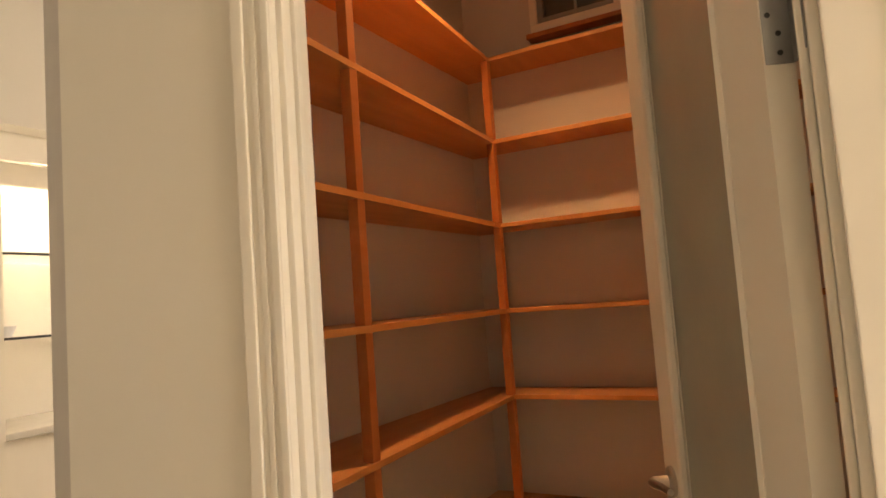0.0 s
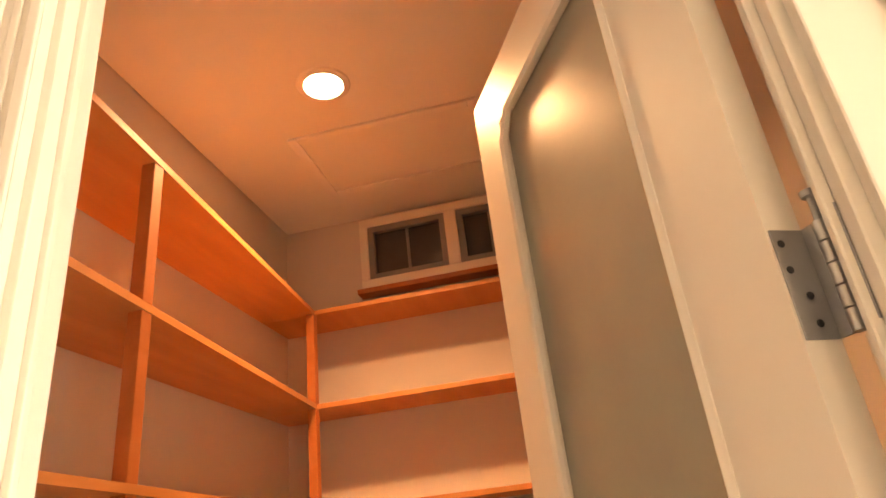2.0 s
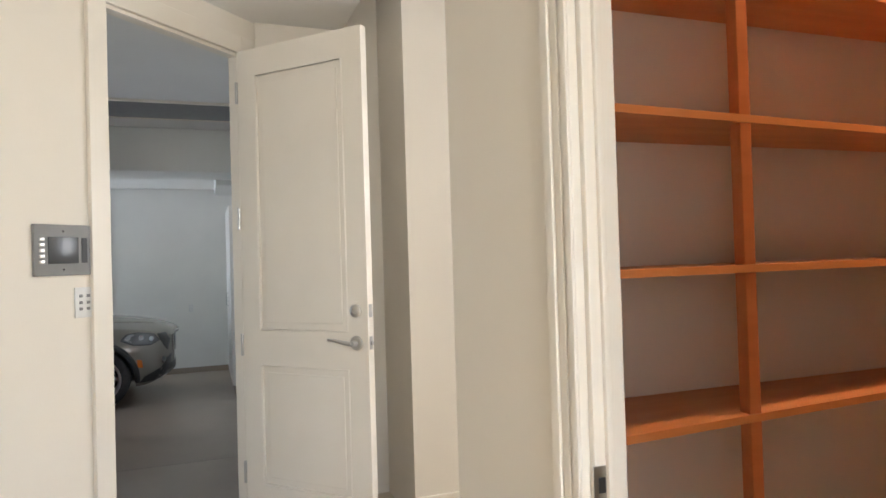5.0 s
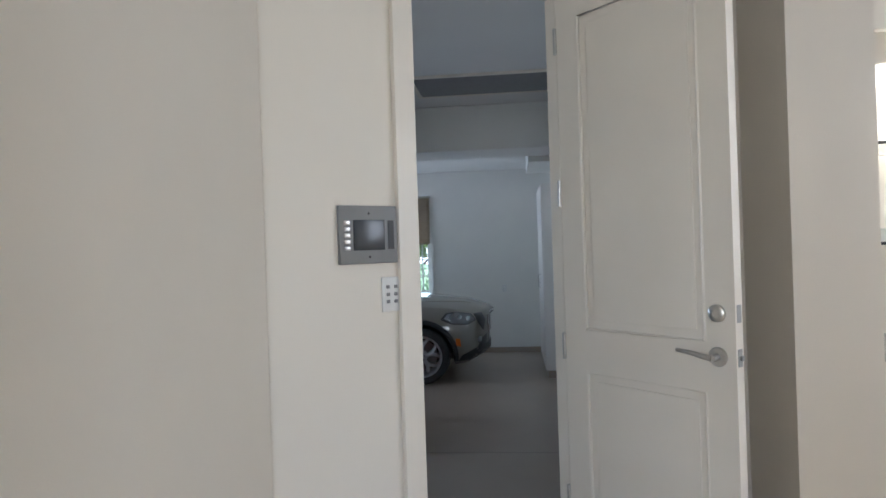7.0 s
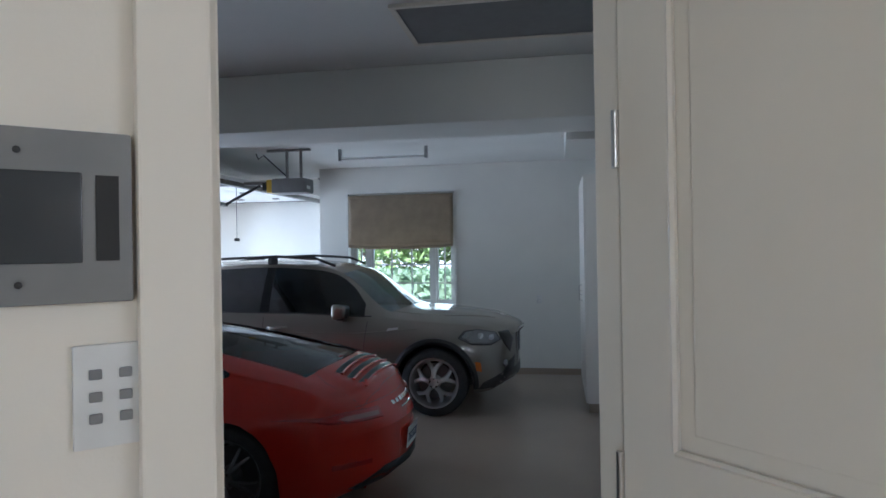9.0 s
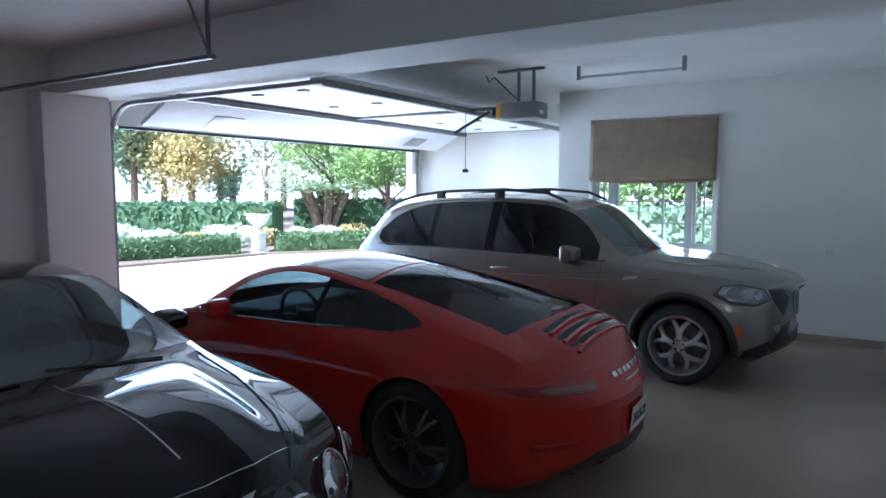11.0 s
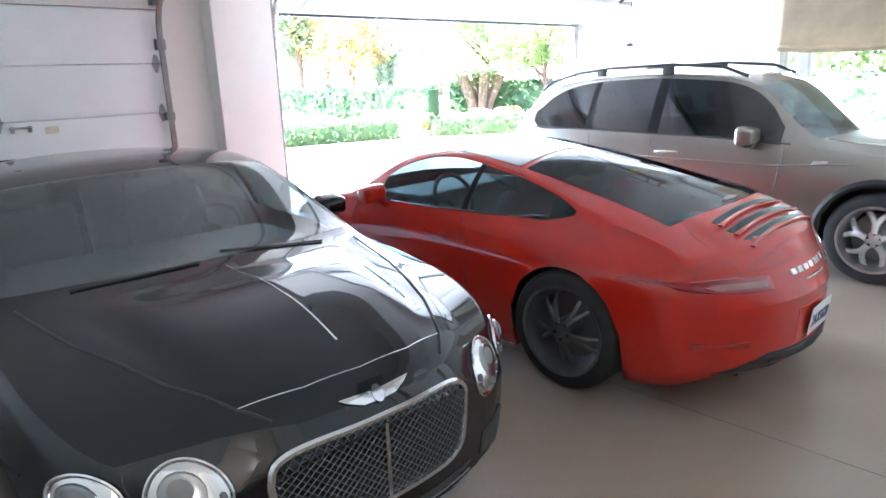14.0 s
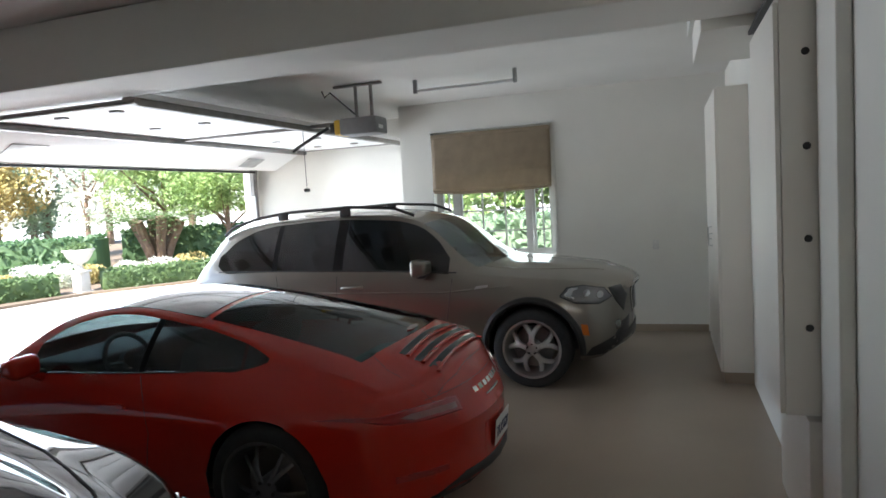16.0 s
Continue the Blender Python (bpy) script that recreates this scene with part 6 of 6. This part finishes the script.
bmesh.ops.transform(bm, verts=bm.verts, matrix=pm @ Matrix.Translation((0, -0.008, 0.0015)) @ Matrix.Diagonal((0.72, 1.0, 1, 1)))
coupe_car.add("characters", bm, M["ink"], "", plate)
for k in range(7):
    y = 0.21 - 0.07 * k
    coupe_car.patch("badge_letter", "rear", dense([(y - 0.020, 0.705), (y + 0.020, 0.705), (y + 0.020, 0.733), (y - 0.020, 0.733)], 0.03), M["chrome"], 0.005, "small chrome badge bar")
coupe_car.strip("script_badge", "rear", [(0.13, 0.668), (-0.13, 0.668)], M["chrome"], 0.007, 0.002, "small chrome script bar")

# -- black grand tourer --
gt = dict(
    x=(-2.41, 2.40), cuts=(-1.5, -1.0, -0.62, -0.06, 0.0, 0.78, 0.42, 1.05, 0.36, -1.05, -1.75),
    zb=curve(-2.41, 0.45, -2.2, 0.26, -1.6, 0.20, 1.8, 0.17, 2.2, 0.19, 2.34, 0.24, 2.40, 0.32),
    yb=curve(-2.41, 0.66, -2.1, 0.84, 0, 0.86, 1.6, 0.86, 2.1, 0.80, 2.40, 0.66),
    zw=curve(-2.41, 0.66, -2.0, 0.68, 0, 0.62, 1.5, 0.62, 2.40, 0.55),
    yw=curve(-2.41, 0.74, -2.2, 0.88, -1.4, 0.972, -0.4, 0.935, 0.5, 0.94, 1.4, 0.965, 1.9, 0.94, 2.25, 0.88, 2.40, 0.78),
    zs=curve(-2.41, 0.84, -2.2, 0.96, -1.3, 1.02, -0.3, 0.97, 0.6, 0.955, 1.2, 0.935, 1.7, 0.89, 2.1, 0.82, 2.30, 0.75, 2.40, 0.62),
    ys=curve(-2.41, 0.68, -2.2, 0.78, -1.3, 0.86, -0.3, 0.85, 0.6, 0.86, 1.2, 0.875, 1.7, 0.86, 2.1, 0.81, 2.30, 0.75, 2.40, 0.66),
    ze=curve(-2.41, 0.86, -2.2, 0.985, -1.8, 1.06, -1.05, 1.235, -0.4, 1.34, 0.1, 1.355, 0.42, 1.32, 1.05, 1.005, 1.2, 0.975, 1.7, 0.92, 2.1, 0.85, 2.30, 0.78, 2.40, 0.66),
    ye=curve(-2.41, 0.58, -2.2, 0.68, -1.8, 0.70, -1.05, 0.65, -0.4, 0.635, 0.1, 0.63, 0.42, 0.645, 1.05, 0.815, 1.2, 0.79, 1.7, 0.69, 2.1, 0.60, 2.30, 0.53, 2.40, 0.46),
    zc=curve(-2.41, 0.88, -2.2, 1.02, -1.8, 1.11, -1.05, 1.305, -0.4, 1.385, 0.1, 1.395, 0.42, 1.355, 1.05, 1.035, 1.2, 1.02, 1.7, 0.985, 2.1, 0.92, 2.26, 0.86, 2.34, 0.80, 2.40, 0.72),
    fb=curve(-1.5, 0.16, -1.2, 0.06, 0.8, 0.05, 1.0, 0.2), ft=curve(-1.4, 0.40, -1.2, 0.62, -0.8, 0.86, 0.1, 0.92, 0.4, 0.84, 0.8, 0.48, 1.0, 0.24),
    bow=curve(-2.41, -0.05, -1.5, -0.08, -0.4, 0, 0.1, 0.04, 0.42, 0.11, 1.05, 0.20, 1.6, 0.12, 2.1, 0.06, 2.40, 0.02),
    crease=lambda x, t: bump(x, 1.18, 2.20, 0.40) * (0.022 * bump(t, -1, 0.74, 0.13) - 0.010 * bump(t, 0.60, 0.86, 0.12) + 0.010 * bump(t, -1, 0.16, 0.2)),
    side=2.0, round=(0.8, 0.34, 0.6, 0.24, 2.4), axles=(-1.37, 1.375), hub=0.36, arch=0.385,
    tops=dict(windshield=(0.42, 1.05, 15), rear_window=(-1.75, -1.05, 16)),
    sides=[("side_window1", 0.0, 0.78), ("door_pillar1", -0.06, 0.0), ("side_window2", -1.0, -0.06)],
    glass=dict(windshield="clear", rear_window="tint", side_window="tint", door_pillar="pillar"),
    labels=dict(windshield="wide raked windscreen", body="glossy black painted body", side_window="tinted side window"))
tourer = Car("grand_tourer", pose(-3.705, 1.40, 0, 0, 0, -2.3), "glossy black grand tourer with a chrome mesh grille", gt, M["black"])
for hx in gt["axles"]:
    for s in (1, -1):
        add_wheel(tourer, hx, s * 0.825, 0.36, 0.36, 0.262, 0.27, "ten", M["rimsilver"], "wide tyre on a silver ten-spoke wheel")
wells(tourer, 0.36, 0.385, gt["axles"], 0.95)
fit_out(tourer, 0.72, 1.0, 0.38, ((0.0, 0.38), (0.0, -0.38), (-0.8, 0.34), (-0.8, -0.34)), M["interior"], 0.45, 0.3)
GRILLE = [(y * (1 + 0.35 * (z - 0.587)), z + 0.06 * (0.12 - y * y)) for y, z in oval(0, 0.587, 0.375, 0.150, 44, 5.0)]
tourer.patch("grille", "front", dense(GRILLE, 0.05), M["dark"], 0.003, "black mesh radiator grille in a chrome frame")
tourer.strip("grille_frame", "front", GRILLE + GRILLE[:1], M["chrome"], 0.013, 0.006, "chrome grille frame")
tourer.strip("grille_bar", "front", [(0, 0.75), (0, 0.43)], M["chrome"], 0.006, 0.012, "chrome bar down the grille")


def mesh_bars(car):
    """Crossed wires of the grille, one mesh."""
    bm = bmesh.new()
    for k in range(-28, 29):
        for way in (1, -1):
            pts = []
            for i in range(25):
                z = 0.44 + 0.30 * i / 24
                y = k * 0.030 + way * (z - 0.59) * 1.1
                v = z - 0.06 * (0.12 - y * y)
                if abs(y / (0.375 * (1 + 0.35 * (v - 0.587)))) ** 5 + abs((v - 0.587) / 0.150) ** 5 < 0.97:
                    p = car.spot("front", y, z, 0.012 + 0.002 * way)
                    if p is not None:
                        pts.append(p)
            if len(pts) > 1:
                tube_into(bm, pts, 0.0021, 4)
    return bm


tourer.add("grille_mesh", mesh_bars(tourer), M["mesh"], "woven dark metal mesh")
for s, side in ((1, "left"), (-1, "right")):
    for name, y, z, r in (("inner_headlight", 0.580, 0.665, 0.100), ("outer_headlight", 0.795, 0.685, 0.073)):
        lens = tourer.patch(name, "front", oval(s * y, z, r, r * 0.98, 28), M["chrome"], 0.004, "round headlight with a jewelled bowl", dome=0.020)
        ring = [(p[0], p[1]) for p in oval(s * y, z, r * 1.02, r, 32)]
        tourer.strip("chrome_ring", "front", ring + ring[:1], M["chrome"], 0.006, 0.006, "", 0.05, 0.6, lens)
        tourer.patch("lamp_barrel", "front", oval(s * (y + 0.01), z + r * 0.18, r * 0.60, r * 0.58, 20), M["lens"], 0.022, "", lens, dome=0.006)
        tourer.patch("lamp_eye", "front", oval(s * (y + 0.012), z + r * 0.30, r * 0.34, r * 0.32, 18), M["grey"], 0.026, "", lens, dome=0.008)
        for k in range(9):
            a = math.pi * (1.02 + 0.96 * k / 8)
            tourer.patch("jewel", "front", oval(s * y + r * 0.78 * math.cos(a), z + r * 0.74 * math.sin(a), r * 0.10, r * 0.12, 8), M["bowl"], 0.016, "", lens, dome=0.006)
    tourer.strip("hood_seam", "top", [(1.20, s * 0.745), (1.6, s * 0.66), (2.0, s * 0.52), (2.22, s * 0.40), (2.30, s * 0.33)], M["dark"], 0.005, 0.001)
    tourer.strip("fender_crease", "left" if s == 1 else "right", [(1.9, 0.72), (1.2, 0.70), (0.4, 0.68), (-0.2, 0.66)], M["black"], 0.010, -0.006)
    tourer.strip("window_chrome", side, [(0.95, 0.975), (0.0, 0.985), (-1.0, 1.05)], M["chrome"], 0.006, 0.0)
    tourer.add("mirror", mirror_bm(0.60, 0.99, 1.03, s, 0.14, 0.18, 0.13), M["black"], "black door mirror")
    tourer.strip("door_seam", side, [(0.86, 0.95), (0.84, 0.6), (0.74, 0.24)], M["dark"], 0.003, -0.001)
    tourer.strip("windscreen_trim", "top", [(1.03, s * 0.815), (0.75, s * 0.735), (0.45, s * 0.655)], M["gloss"], 0.010, -0.003)
    tourer.patch("side_intake", "front", dense([(s * 0.48, 0.28), (s * 0.74, 0.30), (s * 0.74, 0.42), (s * 0.52, 0.42)], 0.06), M["dark"], 0.006, "dark side air intake")
tourer.strip("hood_spine", "top", [(1.35, 0.0), (1.8, 0.0), (2.16, 0.0)], M["chrome"], 0.0035, 0.0, "thin chrome strip along the bonnet")
tourer.strip("hood_front_seam", "top", [(2.22, -0.40), (2.27, -0.2), (2.285, 0.0), (2.27, 0.2), (2.22, 0.40)], M["satin"], 0.0018, 0.0)
tourer.patch("lower_intake", "front", dense([(-0.40, 0.26), (0.40, 0.26), (0.42, 0.37), (-0.42, 0.37)], 0.08), M["dark"], 0.006, "wide dark lower intake")
for k in range(3):
    tourer.strip("intake_bar", "front", [(-0.40, 0.285 + 0.03 * k), (0.40, 0.285 + 0.03 * k)], M["grey"], 0.003, 0.010)
badge = tourer.patch("badge", "front", oval(0, 0.800, 0.022, 0.024), M["chrome"], 0.012, "winged chrome bonnet badge")
for s in (1, -1):
    tourer.patch("wing", "front", dense([(s * 0.018, 0.783), (s * 0.06, 0.784), (s * 0.115, 0.803), (s * 0.140, 0.815), (s * 0.07, 0.814), (s * 0.018, 0.812)], 0.03), M["chrome"], 0.010, "", badge)
for s in (0.52, -0.08):
    tourer.strip("wiper", "top", [(1.262, s), (1.25, s - 0.22), (1.20, s - 0.48)], M["dark"], 0.005, 0.006, "black wiper arm")
tourer.add("rear_view_mirror", boxes((0.52, 0.55, -0.12, 0.12, 1.26, 1.32), bevel=0.012), M["interior"])
